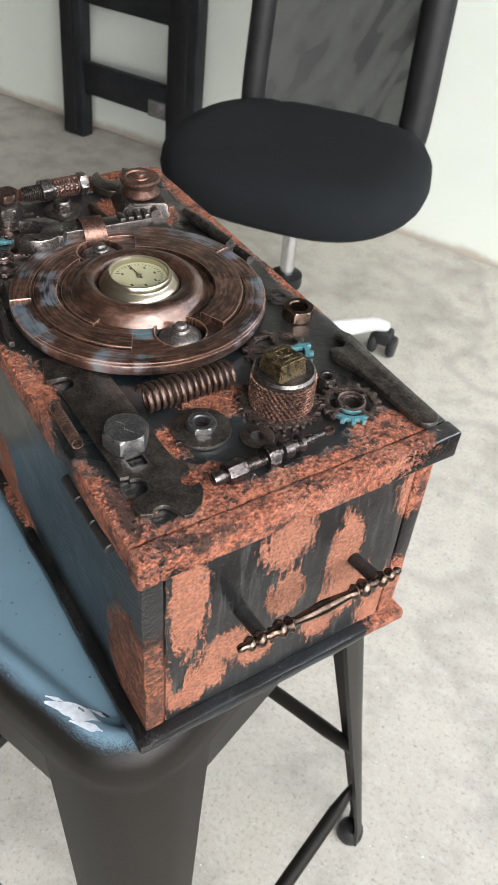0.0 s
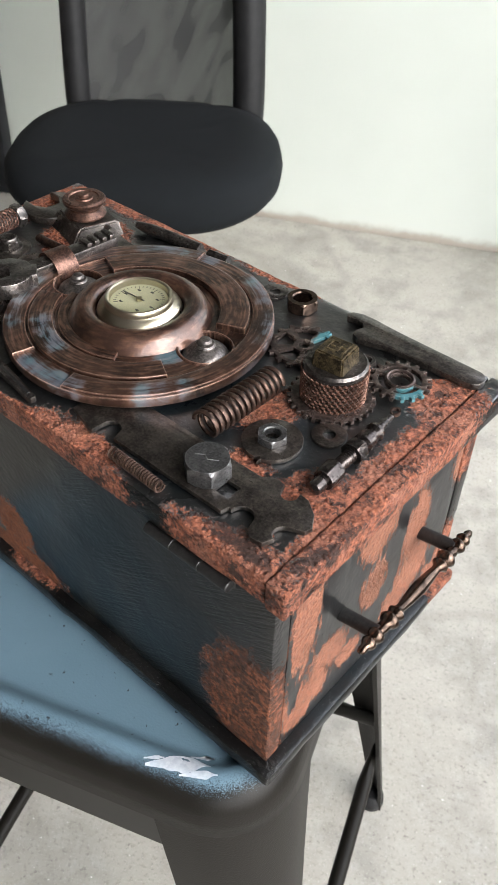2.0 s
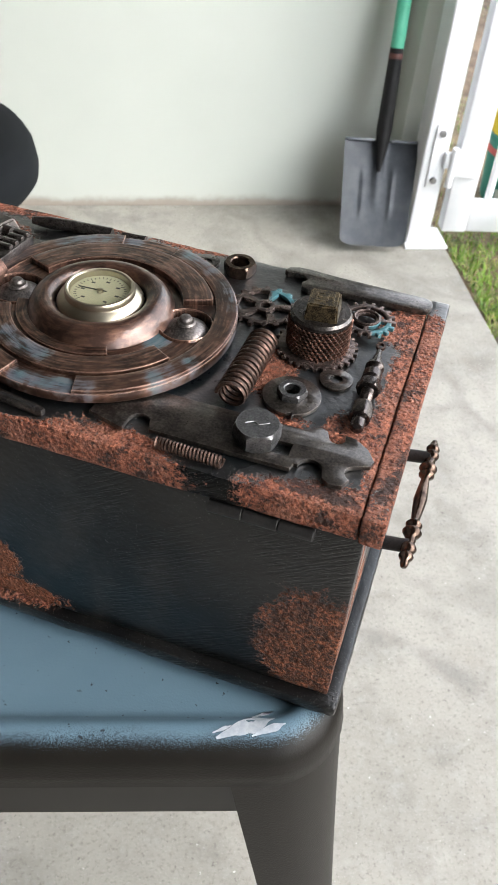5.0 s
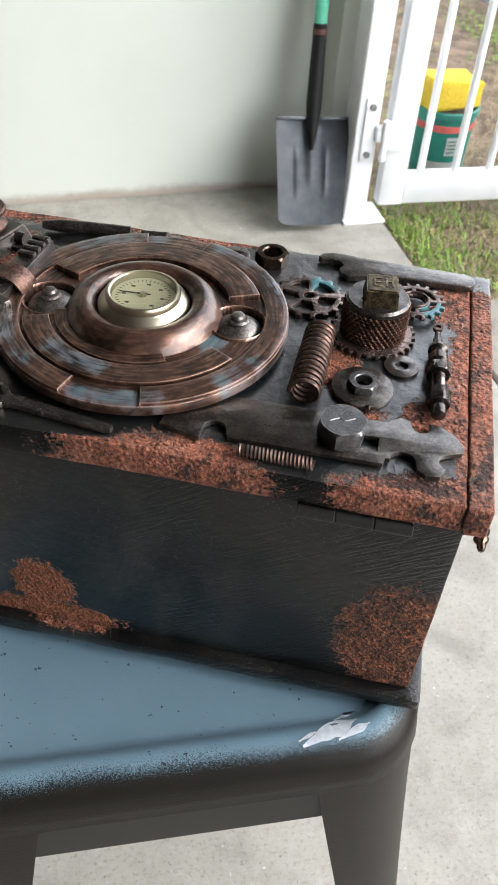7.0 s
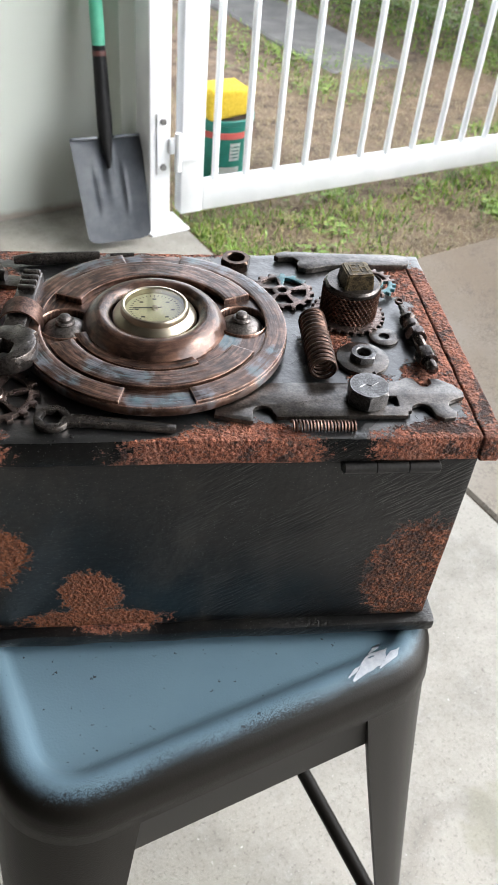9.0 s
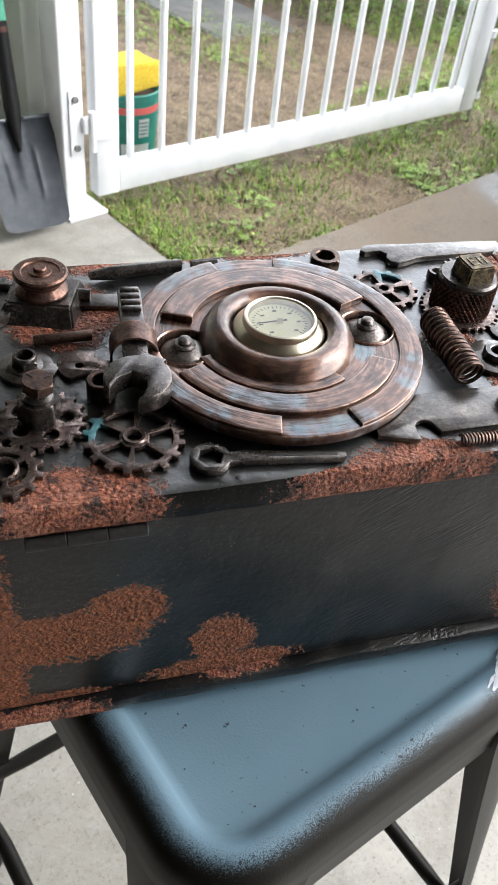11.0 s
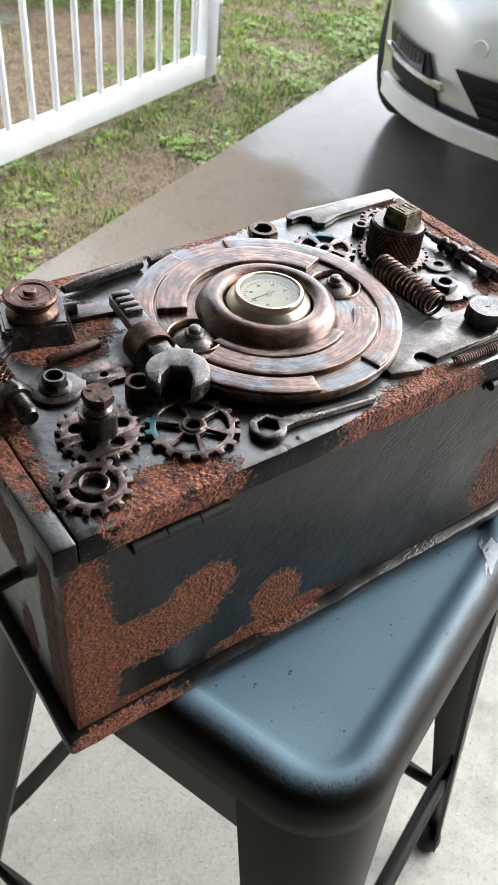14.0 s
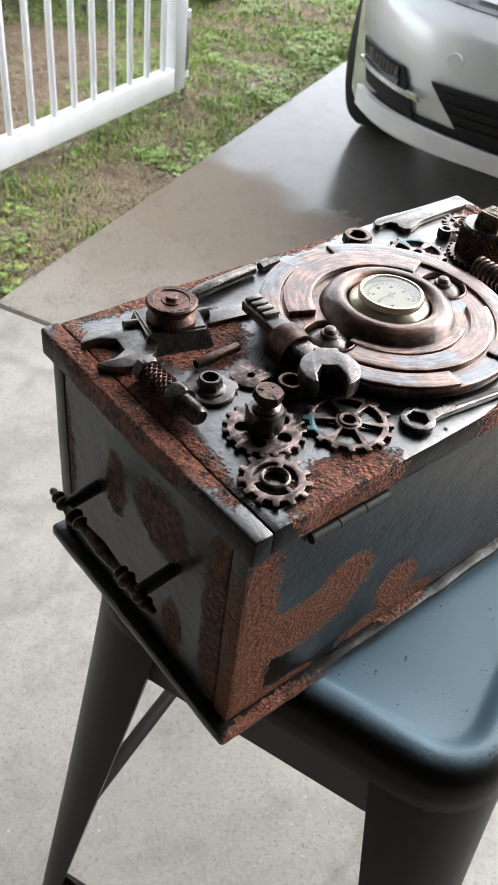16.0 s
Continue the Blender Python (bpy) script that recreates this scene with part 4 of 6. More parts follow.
def car():
    c = thing("car", "silver hatchback car parked nose-in on the wet driveway", "car", HF @ Vector((0, -0.04, 0)), HOUSE)
    bm = bmesh.new()
    rows = []
    vs = [0.9 * math.sin(math.pi / 2 * (i / 20 - 1)) for i in range(41)]
    for z in (0.258, 0.262, 0.275, 0.3, 0.33, 0.37, 0.42, 0.48, 0.51, 0.53, 0.545, 0.56, 0.58, 0.6, 0.63, 0.66, 0.72):
        tuck = 0.03 if z < 0.26 else 0.0
        side = 0.9 - 0.03 * abs(z - 0.5)
        rows.append([(4.6, -side, z)] + [(nose(v, z) + tuck, v / 0.9 * side, z) for v in vs] + [(4.6, side, z)])
    for i in range(1, 9):
        t = i / 8
        z = 0.72 + 0.22 * math.sin(t * math.pi / 2)
        hw = 0.88 - 0.1 * t * t
        rows.append([(4.6, -hw, z)] + [(nose(v, 0.72) * (1 - t) + t * (2.75 + 0.12 * (v / 0.9) ** 2), v / 0.9 * hw, z) for v in vs] + [(4.6, hw, z)])
    loops(bm, rows, False)
    bmesh.ops.recalc_face_normals(bm, faces=bm.faces[:])
    part("body", bm, M_CAR, c, "silver painted bumper, wings and bonnet", angle=60)
    cab = bmesh.new()
    loops(cab, [[(2.75, 0.74, 0.93), (4.6, 0.8, 0.93), (4.6, -0.8, 0.93), (2.75, -0.74, 0.93)], [(3.5, 0.6, 1.4), (4.5, 0.62, 1.42), (4.5, -0.62, 1.42), (3.5, -0.6, 1.4)]], True, (False, True))
    part("cabin", cab, M_CARGLASS, c, "dark glazed cabin")
    part("underbody", bm_box((2.15, -0.78, 0.17), (4.5, 0.78, 0.5), 0.02), M_RUBBER, c, "black underbody")
    low = part("lower_grille", skin_patch(((-0.41, 0.345), (0.41, 0.345), (0.51, 0.442), (-0.51, 0.442)), 0.004, 24, 6), M_GRIP, c, "black lower grille")
    for i in range(4):
        z = 0.357 + 0.022 * i
        part("slat", skin_patch(((-0.42 - 0.02 * i, z), (0.42 + 0.02 * i, z), (0.42 + 0.02 * i, z + 0.006), (-0.42 - 0.02 * i, z + 0.006)), 0.012, 24, 1), M_GRIP, low)
    for s in (1, -1):
        part("lip_strip", skin_patch(((0.0, 0.264), (0.735 * s, 0.292), (0.735 * s, 0.345), (0.0, 0.302)), 0.016, 20, 3, 0.016), M_LIP, c, "pale bright lower lip")
        part("lip_gap", skin_patch(((0.0, 0.304), (0.69 * s, 0.342), (0.66 * s, 0.356), (0.0, 0.328)), 0.003, 20, 2, 0.004), M_GRIP, c)
        fog = part("fog_recess", skin_patch(((0.535 * s, 0.335), (0.715 * s, 0.362), (0.757 * s, 0.460), (0.595 * s, 0.450)), 0.004, 10, 6), M_GRIP, c, "black fog lamp recess")
        part("fog_lens", skin_patch(((0.60 * s, 0.405), (0.742 * s, 0.425), (0.752 * s, 0.456), (0.605 * s, 0.446)), 0.010, 8, 4), M_CARGLASS, fog)
        part("fog_strip", skin_patch(((0.525 * s, 0.388), (0.742 * s, 0.406), (0.748 * s, 0.419), (0.535 * s, 0.402)), 0.020, 10, 2, 0.012), M_CHROME, fog, "bright metal strip")
        part("headlight", skin_patch(((0.34 * s, 0.606), (0.80 * s, 0.625), (0.84 * s, 0.71), (0.36 * s, 0.68)), 0.005, 14, 6), M_LENS, c, "clear headlight glass")
        part("lamp_strip", skin_patch(((0.38 * s, 0.625), (0.46 * s, 0.628), (0.46 * s, 0.636), (0.38 * s, 0.633)), 0.012, 6, 1), M_CHROME, c)
        part("sensor", lathe([(0.0, 0.003), (0.021, 0.003), (0.0225, 0.0)], 24, pose(nose(0.464, 0.497) + 0.001, 0.464 * s, 0.497, 0, -90, -14 * s)), M_CAR, c)
    for v in (0.29, -0.29):
        part("sensor", lathe([(0.0, 0.003), (0.012, 0.003), (0.0135, 0.0)], 20, pose(nose(v, 0.51) + 0.001, v, 0.51, 0, -90, 0)), M_CAR, c)
    up = part("upper_grille", skin_patch(((-0.33, 0.606), (0.33, 0.606), (0.34, 0.675), (-0.34, 0.675)), 0.004, 24, 4), M_GRIP, c, "black upper grille")
    part("grille_strip", skin_patch(((-0.33, 0.63), (0.33, 0.63), (0.33, 0.64), (-0.33, 0.64)), 0.012, 24, 1), M_CHROME, up)
    part("plate_holder", skin_patch(((-0.22, 0.385), (0.22, 0.385), (0.22, 0.505), (-0.22, 0.505)), 0.02, 14, 3, 0.016), M_GRIP, c, "black number plate holder")
    tyre = to_mesh("tyre", lathe([(0.21, -0.1), (0.27, -0.105), (0.305, -0.1), (0.318, -0.08), (0.32, 0), (0.318, 0.08), (0.305, 0.1), (0.27, 0.105), (0.21, 0.1)], 48))
    for v in (0.815, -0.815):
        w = part("tyre", tyre, M_RUBBER, c, "", WORLD[c] @ pose(2.62, v, 0.318, 90))
        part("rim", lathe([(0.0, 0.05), (0.08, 0.055), (0.2, 0.04), (0.21, 0.08), (0.21, -0.08), (0.2, -0.04), (0.08, -0.055), (0.0, -0.05)], 32), M_SILVERPL, w, "silver wheel rim")


car()


def far_wheel():
    w = thing("trailer", "dark trailer wheel with pale hub standing on the lawn", "trailer", HF @ Vector((3.72, 2.12, -0.02)), HOUSE + 20)
    t = part("tyre", lathe([(0.13, -0.08), (0.2, -0.085), (0.235, -0.07), (0.245, 0), (0.235, 0.07), (0.2, 0.085), (0.13, 0.08)], 40, pose(0, 0, 0.243, 90)), M_RUBBER, w)
    part("hub", lathe([(0.0, 0.06), (0.05, 0.06), (0.12, 0.03), (0.13, 0.07), (0.13, -0.07), (0.12, -0.03), (0.05, -0.06), (0.0, -0.06)], 28, pose(0, 0, 0.243, 90)), M_SILVERPL, t, "pale steel hub")
    part("axle", tube([(0, 0.05, 0.243), (0, 1.2, 0.243)], 0.025, 10), M_GRIP, w)
    # made-up deck out of view, there to shade the grass below
    part("deck", bm_box((-0.95, 0.16, 0.58), (0.7, 2.6, 0.64), 0.01), M_GRIP, w, "unseen dark deck added to shade the lawn")
    part("mudguard", bm_box((-0.36, -0.12, 0.52), (0.3, 0.14, 0.54), 0.008), M_GRIP, w)


far_wheel()


# ---- grass ----
def ground_height(x, y):
    z = -0.012 + 0.022 * noise.noise(Vector((x * 2.2, y * 2.2, 3))) + 0.012 * noise.noise(Vector((x * 7, y * 7, 1)))
    return z - 0.02 * max(0, 1 - (y - 1.17) / 0.12)


def cover(u, v):
    """How thick the grass grows at a place of the yard, 0 to 1."""
    n = noise.fractal(Vector((u * 1.7, v * 1.7, 7)), 1.0, 2.0, 4)
    bare = 1.0 if (v > 1.75 and u < 2.9 - 0.3 * (v - 1.75) and u < 0.9 + 4.4 * (v - 1.6)) else 0.0
    if bare:
        return max(0.0, 0.02 + 0.55 * n)
    if v < 1.75 and u < 1.5:
        return max(0.02, 0.06 + 1.15 * n)
    if v < 1.9 and u < 1.8:
        edge = min(1, max(0.0, (v - 1.26) / 0.2))
        return max(0.06, (0.16 + 1.5 * n)) * (0.25 + 0.75 * edge)
    if v < 2.1 and u < 2.4:
        return min(1, max(0.2, 0.72 + 1.2 * n))
    return min(1, 0.9 + 0.7 * n)


def grass_stuff():
    rng = random.Random(5)
    sets = {"grass": ([], []), "clover": ([], []), "straw": ([], [])}

    def blade(key, x, y, z, a, length, width, bend):
        vs, fs = sets[key]
        d = Vector((math.cos(a), math.sin(a), 0))
        s = Vector((-d.y, d.x, 0)) * width
        p = Vector((x, y, z))
        k = len(vs)
        mid = p + d * (length * bend * 0.35) + Vector((0, 0, length * 0.55 * (1 - 0.4 * bend)))
        tip = p + d * (length * bend) + Vector((0, 0, length * (1 - 0.75 * bend)))
        vs += [p - s, p + s, mid + s * 0.8, mid - s * 0.8, tip]
        fs += [(k, k + 1, k + 2, k + 3), (k + 3, k + 2, k + 4)]

    def leaflet(x, y, z, size):
        vs, fs = sets["clover"]
        a0 = rng.uniform(0, 7)
        for j in range(3):
            a = a0 + j * 2.1
            d = Vector((math.cos(a), math.sin(a), rng.uniform(-0.1, 0.45)))
            s = Vector((-math.sin(a), math.cos(a), rng.uniform(-0.25, 0.25))) * 0.42
            p = Vector((x, y, z))
            k = len(vs)
            vs += [p, p + (d * 0.5 + s) * size, p + d * size, p + (d * 0.5 - s) * size]
            fs += [(k, k + 1, k + 2, k + 3)]
    count = 0
    while count < 140000:
        u, v = 0.89 + 4.6 * rng.random() ** 1.3, 1.175 + 3.4 * rng.random() ** 1.5
        count += 1
        c = cover(u, v)
        z = ground_height(u, v) - 0.003
        far = v > 2.6 or u > 3.2
        if v < 2.1:
            c *= min(1.0, max(0.22, 0.72 + 1.7 * noise.noise(Vector((u * 6.5, v * 6.5, 3)))))
        if rng.random() < c:
            blade("grass", u, v, z, rng.uniform(0, 6.3), rng.uniform(0.018, 0.05) * (0.8 if far else 1), rng.uniform(0.0011, 0.0024) * (1.5 if far else 1), rng.uniform(0.25, 0.95))
            if rng.random() < 0.4 and noise.noise(Vector((u * 3.4, v * 3.4, 9))) > (0.16 if u < 1.6 else 0.05):
                leaflet(u + rng.uniform(-0.02, 0.02), v + rng.uniform(-0.02, 0.02), z + rng.uniform(0.008, 0.032), rng.uniform(0.006, 0.015))
        elif rng.random() < 0.42 and not far:
            blade("straw", u, v, z + 0.003, rng.uniform(0, 6.3), rng.uniform(0.02, 0.06), 0.001, rng.uniform(1.0, 1.25))
    for key, mat_, label in (("grass", M_GRASS, "short ragged green lawn grass"), ("clover", M_WEED, "broad-leaved green clover and weeds in the lawn"), ("straw", M_STRAW, "dry yellow grass clippings on the soil")):
        vs, fs = sets[key]
        me = bpy.data.meshes.new(key)
        me.from_pydata(vs, [], fs)
        ob = part(key, me, mat_, None, label, HF, 180)
        ob["kind"], ob["category"] = "stuff", "grass"


grass_stuff()
path_bm = bm_box((2.06, 2.5, -0.05), (2.44, 9.0, 0.004), 0.01, 1)
structure("pavement", path_bm, M_PATH, "narrow grey concrete garden path")


# ---- metal stool ----
def rounded_square(half, r, n=9):
    pts = []
    for k, (sx, sy) in enumerate(((1, 1), (-1, 1), (-1, -1), (1, -1))):
        for i in range(n + 1):
            a = radians(90 * k + 90 * i / n)
            pts.append((sx * (half - r) + r * math.cos(a), sy * (half - r) + r * math.sin(a)))
    out = []
    for k in range(len(pts)):                    # extra points on the straight sides
        a, b = pts[k], pts[(k + 1) % len(pts)]
        out.append(a)
        if abs(a[0] - b[0]) + abs(a[1] - b[1]) > half * 0.5:
            out += [(a[0] + (b[0] - a[0]) * j / 6, a[1] + (b[1] - a[1]) * j / 6) for j in range(1, 6)]
    return out


def stool():
    s = thing("stool", "gunmetal steel stool with a worn blue sprayed seat", "stool", (0.0072, 0.0688, 0), 20.4)
    hs = 0.1535
    bm = bmesh.new()
    lay = bm.verts.layers.float.new("edge")
    prof = ((0.07, -0.0085, 0.0), (0.034, -0.0085, 0.04), (0.0305, -0.008, 0.08), (0.027, -0.005, 0.16), (0.0235, -0.0012, 0.25), (0.019, 0.0, 0.36), (0.0135, -0.0008, 0.48), (0.008, -0.0035, 0.66), (0.0035, -0.008, 0.85), (0.001, -0.015, 1.0),
            (0.0, -0.024, 1.0), (-0.0018, -0.0345, 1.0), (-0.0005, -0.0362, 1.0), (-0.0005, -0.0378, 1.0), (0.0008, -0.039, 1.0), (0.0012, -0.077, 1.0), (0.0018, -0.0785, 1.0), (0.003, -0.077, 1.0), (0.0035, -0.056, 1.0), (0.004, -0.03, 1.0), (0.005, -0.016, 1.0))
    rings = []
    for inset, dz, e in prof:
        half = hs - inset
        r = max(0.02, 0.053 - inset * 1.0)
        ring = []
        for x, y in rounded_square(half, r):
            v = bm.verts.new((x, y, SEAT + dz))
            v[lay] = e
            ring.append(v)
        rings.append(ring)
    for a, b in zip(rings, rings[1:]):
        for i in range(len(a)):
            bm.faces.new((a[i], a[(i + 1) % len(a)], b[(i + 1) % len(a)], b[i]))
    bm.faces.new(rings[0])
    seat = part("seat", bm, M_STOOL, s, "worn blue pressed steel seat fading to gunmetal at the rim", angle=50)
    # white scrape of paint on the rim
    rng = random.Random(3)
    for k in range(4):
        L, W, ox, oy = ((0.038, 0.0058, 0, 0), (0.022, 0.0026, 0.012, -0.0066), (0.014, 0.0016, 0.014, 0.0066), (0.012, 0.0012, -0.014, 0.0035))[k]
        top, bot = [], []
        for i in range(15):
            x = L * (i / 14 - 0.5)
            w = W * (0.12 + 0.88 * min(1.0, i / 8)) * (1.0 if i < 11 else 1.0 - 0.28 * (i - 10)) * (0.88 + 0.24 * rng.random())
            w = max(w, 0.0005)
            top.append((x + ox, oy + w))
            bot.append((x + ox, oy - w * (0.8 + 0.2 * rng.random())))
        bm = bmesh.new()
        mid = [((p[0] + q[0]) / 2, (p[1] + q[1]) / 2) for p, q in zip(top, bot)]
        loops(bm, [[(x, y, 0.0007) for x, y in row] for row in (top, mid, bot)], False)
        bmesh.ops.solidify(bm, geom=bm.faces[:], thickness=0.0005)
        bmesh.ops.transform(bm, matrix=pose(0.0885, -0.1345, 0, 0, 0, 21), verts=bm.verts[:])
        for v in bm.verts:
            inset = hs - max(abs(v.co.x), abs(v.co.y))
            v.co.z += SEAT + float(np.interp(inset, (0.001, 0.0035, 0.008, 0.0135, 0.019, 0.0235, 0.027, 0.031), (-0.015, -0.008, -0.0035, -0.0008, 0.0, -0.0012, -0.005, -0.008)))
        part("scrape", bm, M_CHIP, seat, "white scraped paint mark", WORLD[s])

    leg = bmesh.new()
    rows = []
    for j in range(15):
        t = j / 14
        z = (SEAT - 0.040) * (1 - t) + 0.004
        w = 0.054 * (1 - t) ** 1.15 + 0.020 + (0.006 if t > 0.93 else 0)
        r = min(0.0555 * (1 - 0.72 * t), w * 0.8)
        k = 0.1545 + (0.2105 - 0.1545) * t ** 1.08        # the leg's outer corner moves outwards
        th = 0.0045

        def bend(rad, half, off):
            pts = [(half - w, half - off)]
            pts += [(half - off - rad + rad * math.cos(radians(90 - 90 * i / 6)), half - off - rad + rad * math.sin(radians(90 - 90 * i / 6))) for i in range(7)]
            pts += [(half - off, half - w)]
            return pts
        outer, inner = bend(r, k, 0.0), bend(max(r - th, 0.002), k, th)
        rows.append([(x, y, z) for x, y in outer] + [(x, y, z) for x, y in reversed(inner)])
    loops(leg, rows, True, (True, True))
    bmesh.ops.recalc_face_normals(leg, faces=leg.faces[:])
    lay = leg.verts.layers.float.new("edge")
    for v in leg.verts:
        v[lay] = 1.0
    legs = to_mesh("leg", leg)
    for a in (0, 90, 180, 270):
        lg = part("leg", legs, M_STOOL, s, "", WORLD[s] @ pose(0, 0, 0, 0, 0, a))
        part("foot", lathe([(0.0, 0.0), (0.014, 0.0), (0.017, 0.005), (0.016, 0.02), (0.011, 0.028), (0.0, 0.03)], 16, pose(0.1945, 0.1945, 0)), M_GRIP, lg, "", WORLD[lg])
        # foot bar to the next leg, flattened at its ends
        bar = bmesh.new()
        zb = 0.155 if a in (0, 180) else 0.235
        q = 0.1895 - 0.1 * (zb - 0.155)
        rows = []
        for i in range(17):
            t = -1 + i / 8
            end = max(0.0, (abs(t) - 0.8) / 0.2)
            ry, rz = 0.0085 * (1 - end) + 0.003 * end, 0.0085 * (1 - end) + 0.016 * end
            rows.append([(q - 0.006 + ry * math.cos(2 * math.pi * j / 12), t * (q - 0.005), zb + rz * math.sin(2 * math.pi * j / 12)) for j in range(12)])
        loops(bar, rows, True, (True, True))
        lay = bar.verts.layers.float.new("edge")
        for v in bar.verts:
            v[lay] = 1.0
        part("foot_bar", bar, M_STOOL, s, "", WORLD[s] @ pose(0, 0, 0, 0, 0, a))


stool()


# ---- decorated box ----
box = thing("decorated_box", "black and rust painted box covered in gears, springs and wrenches", "box", (0, 0.096, 0.652))
ID = Matrix()


def on_lid(x, y, z=0.0, turn=0.0):
    return pose(x, y, TOP + z, 0, 0, turn)


def piece(name, bm, material, label="", at=ID, parent=None, angle=35):
    return part(name, bm, material, parent or box, label, at, angle)


# rusty patches: centre and half sizes
LID_RUST = [(0.032, -0.003, 0.816, 0.064, 0.007, 0.03), (0.045, 0.0, 0.818, 0.042, 0.017, 0.025), (0.16, -0.002, 0.818, 0.052, 0.02, 0.025), (0.18, 0.085, 0.824, 0.019, 0.10, 0.024),
            (0.158, 0.05, 0.827, 0.02, 0.022, 0.01), (0.168, 0.155, 0.827, 0.02, 0.025, 0.01), (0.102, 0.086, 0.827, 0.016, 0.024, 0.01),
            (-0.118, 0.004, 0.82, 0.042, 0.022, 0.03), (-0.172, 0.11, 0.824, 0.016, 0.10, 0.022), (-0.11, 0.14, 0.827, 0.035, 0.035, 0.01),
            (-0.1, 0.193, 0.822, 0.09, 0.014, 0.02), (0.02, 0.196, 0.82, 0.05, 0.012, 0.02), (0.12, 0.05, 0.827, 0.014, 0.008, 0.01)]
LID_DARK = [(0.158, 0.012, 0.827, 0.035, 0.016, 0.01), (0.187, 0.03, 0.827, 0.01, 0.03, 0.01)]
# blue: the lid's bluish reflected sheen, put into the paint colour
lid_args = dict(rust=LID_RUST, blue=[(0.08, 0.07, 0.827, 0.12, 0.09, 0.02)], dark=LID_DARK, gloss=[(0, 0.1, 0.827, 9, 9, 0.02)], brown=[], solid=[])
piece("lid", paint_masks(fine_box((-0.169, -0.001, 0.810), (0.1742, 0.192, TOP), 0.0013, 0.006, 2, 0.00045), **lid_args), M_BOX, "black lid board with sandy rust-coloured patches")
for x0, x1 in ((0.1746, 0.1865), (-0.1812, -0.1698)):
    piece("lid_end", paint_masks(fine_box((x0, -0.002, 0.8095), (x1, 0.193, TOP + 0.0003), 0.0015, 0.006, 3, 0.0005), **lid_args), M_BOX, "lid end board with rust paint")

FRONT_RUST = [(0.163, 0.008, 0.705, 0.036, 0.05, 0.056), (-0.044, 0.008, 0.697, 0.021, 0.05, 0.023), (-0.04, 0.008, 0.670, 0.052, 0.05, 0.012),
              (-0.166, 0.008, 0.72, 0.017, 0.05, 0.11), (-0.128, 0.008, 0.722, 0.05, 0.05, 0.024), (-0.098, 0.008, 0.737, 0.024, 0.05, 0.024), (-0.135, 0.008, 0.660, 0.038, 0.05, 0.011)]
A_RUST = [(0.177, 0.030, 0.768, 0.04, 0.0136, 0.0511), (0.177, 0.090, 0.784, 0.04, 0.0191, 0.0234), (0.177, 0.094, 0.736, 0.04, 0.0152, 0.0223), (0.177, 0.055, 0.713, 0.04, 0.0185, 0.0170),
          (0.177, 0.044, 0.692, 0.04, 0.0174, 0.0192), (0.177, 0.030, 0.679, 0.04, 0.0163, 0.0127), (0.177, 0.133, 0.752, 0.04, 0.0136, 0.0383), (0.177, 0.139, 0.710, 0.04, 0.0229, 0.0256),
          (0.177, 0.123, 0.692, 0.04, 0.0152, 0.0213), (0.177, 0.008, 0.700, 0.012, 0.012, 0.055), (0.177, 0.076, 0.69, 0.04, 0.0130, 0.0127)]
A_RUST2 = [(0.172, 0.180, 0.785, 0.02, 0.016, 0.03), (0.172, 0.182, 0.69, 0.02, 0.016, 0.036), (0.172, 0.165, 0.675, 0.02, 0.012, 0.02)]
B_RUST = [(-0.172, 0.02, 0.73, 0.02, 0.016, 0.1), (-0.172, 0.075, 0.77, 0.02, 0.03, 0.028), (-0.172, 0.06, 0.69, 0.02, 0.012, 0.03), (-0.172, 0.12, 0.76, 0.02, 0.012, 0.03), (-0.172, 0.18, 0.74, 0.02, 0.014, 0.08)]
BLUES = [(0.0, 0.0, 0.685, 0.16, 0.06, 0.045), (-0.08, 0.0, 0.76, 0.06, 0.06, 0.05)]
BROWN = [(0.16, 0.0, 0.70, 0.09, 0.03, 0.12), (-0.11, 0.0, 0.71, 0.26, 0.08, 0.26)]
DARKB = [(-0.18, 0.1, 0.73, 0.03, 0.2, 0.15)]
piece("front_panel", paint_masks(fine_box((-0.1775, 0.0035, 0.6625), (0.1775, 0.0155, 0.8095), 0.0012, 0.006, 2, 0.0003), rust=FRONT_RUST + A_RUST[9:10], blue=BLUES, brown=BROWN, dark=[(0.163, 0.008, 0.72, 0.08, 0.05, 0.1)], solid=[(-0.15, 0, 0.73, 0.3, 0.5, 0.5)]), M_BOX, "black and slate painted long side with rust patches")
piece("back_panel", paint_masks(fine_box((-0.1775, 0.1765, 0.6625), (0.1775, 0.1885, 0.8095), 0.0012, 0.008, 2, 0.0003), rust=A_RUST2, blue=[], brown=[], dark=[], solid=[]), M_BOX, "black painted long side")
piece("end_panel", paint_masks(fine_box((0.165, 0.0165, 0.6625), (0.1771, 0.1755, 0.8095), 0.001, 0.005, 2, 0.0003), rust=A_RUST + A_RUST2, tan=[(0.177, 0.09, 0.74, 0.1, 0.3, 0.3)], blue=[], brown=[], dark=[], solid=[(0.17, 0.1, 0.73, 0.5, 0.5, 0.5)]), M_BOX, "grey-black end panel with orange rust patches")
piece("end_panel", paint_masks(fine_box((-0.1771, 0.0165, 0.6625), (-0.165, 0.1755, 0.8095), 0.001, 0.005, 2, 0.0003), rust=B_RUST, blue=[], brown=[(-0.17, 0.1, 0.73, 0.05, 0.4, 0.4)], dark=DARKB, solid=[]), M_BOX, "grey-black end panel with dark brown rust")
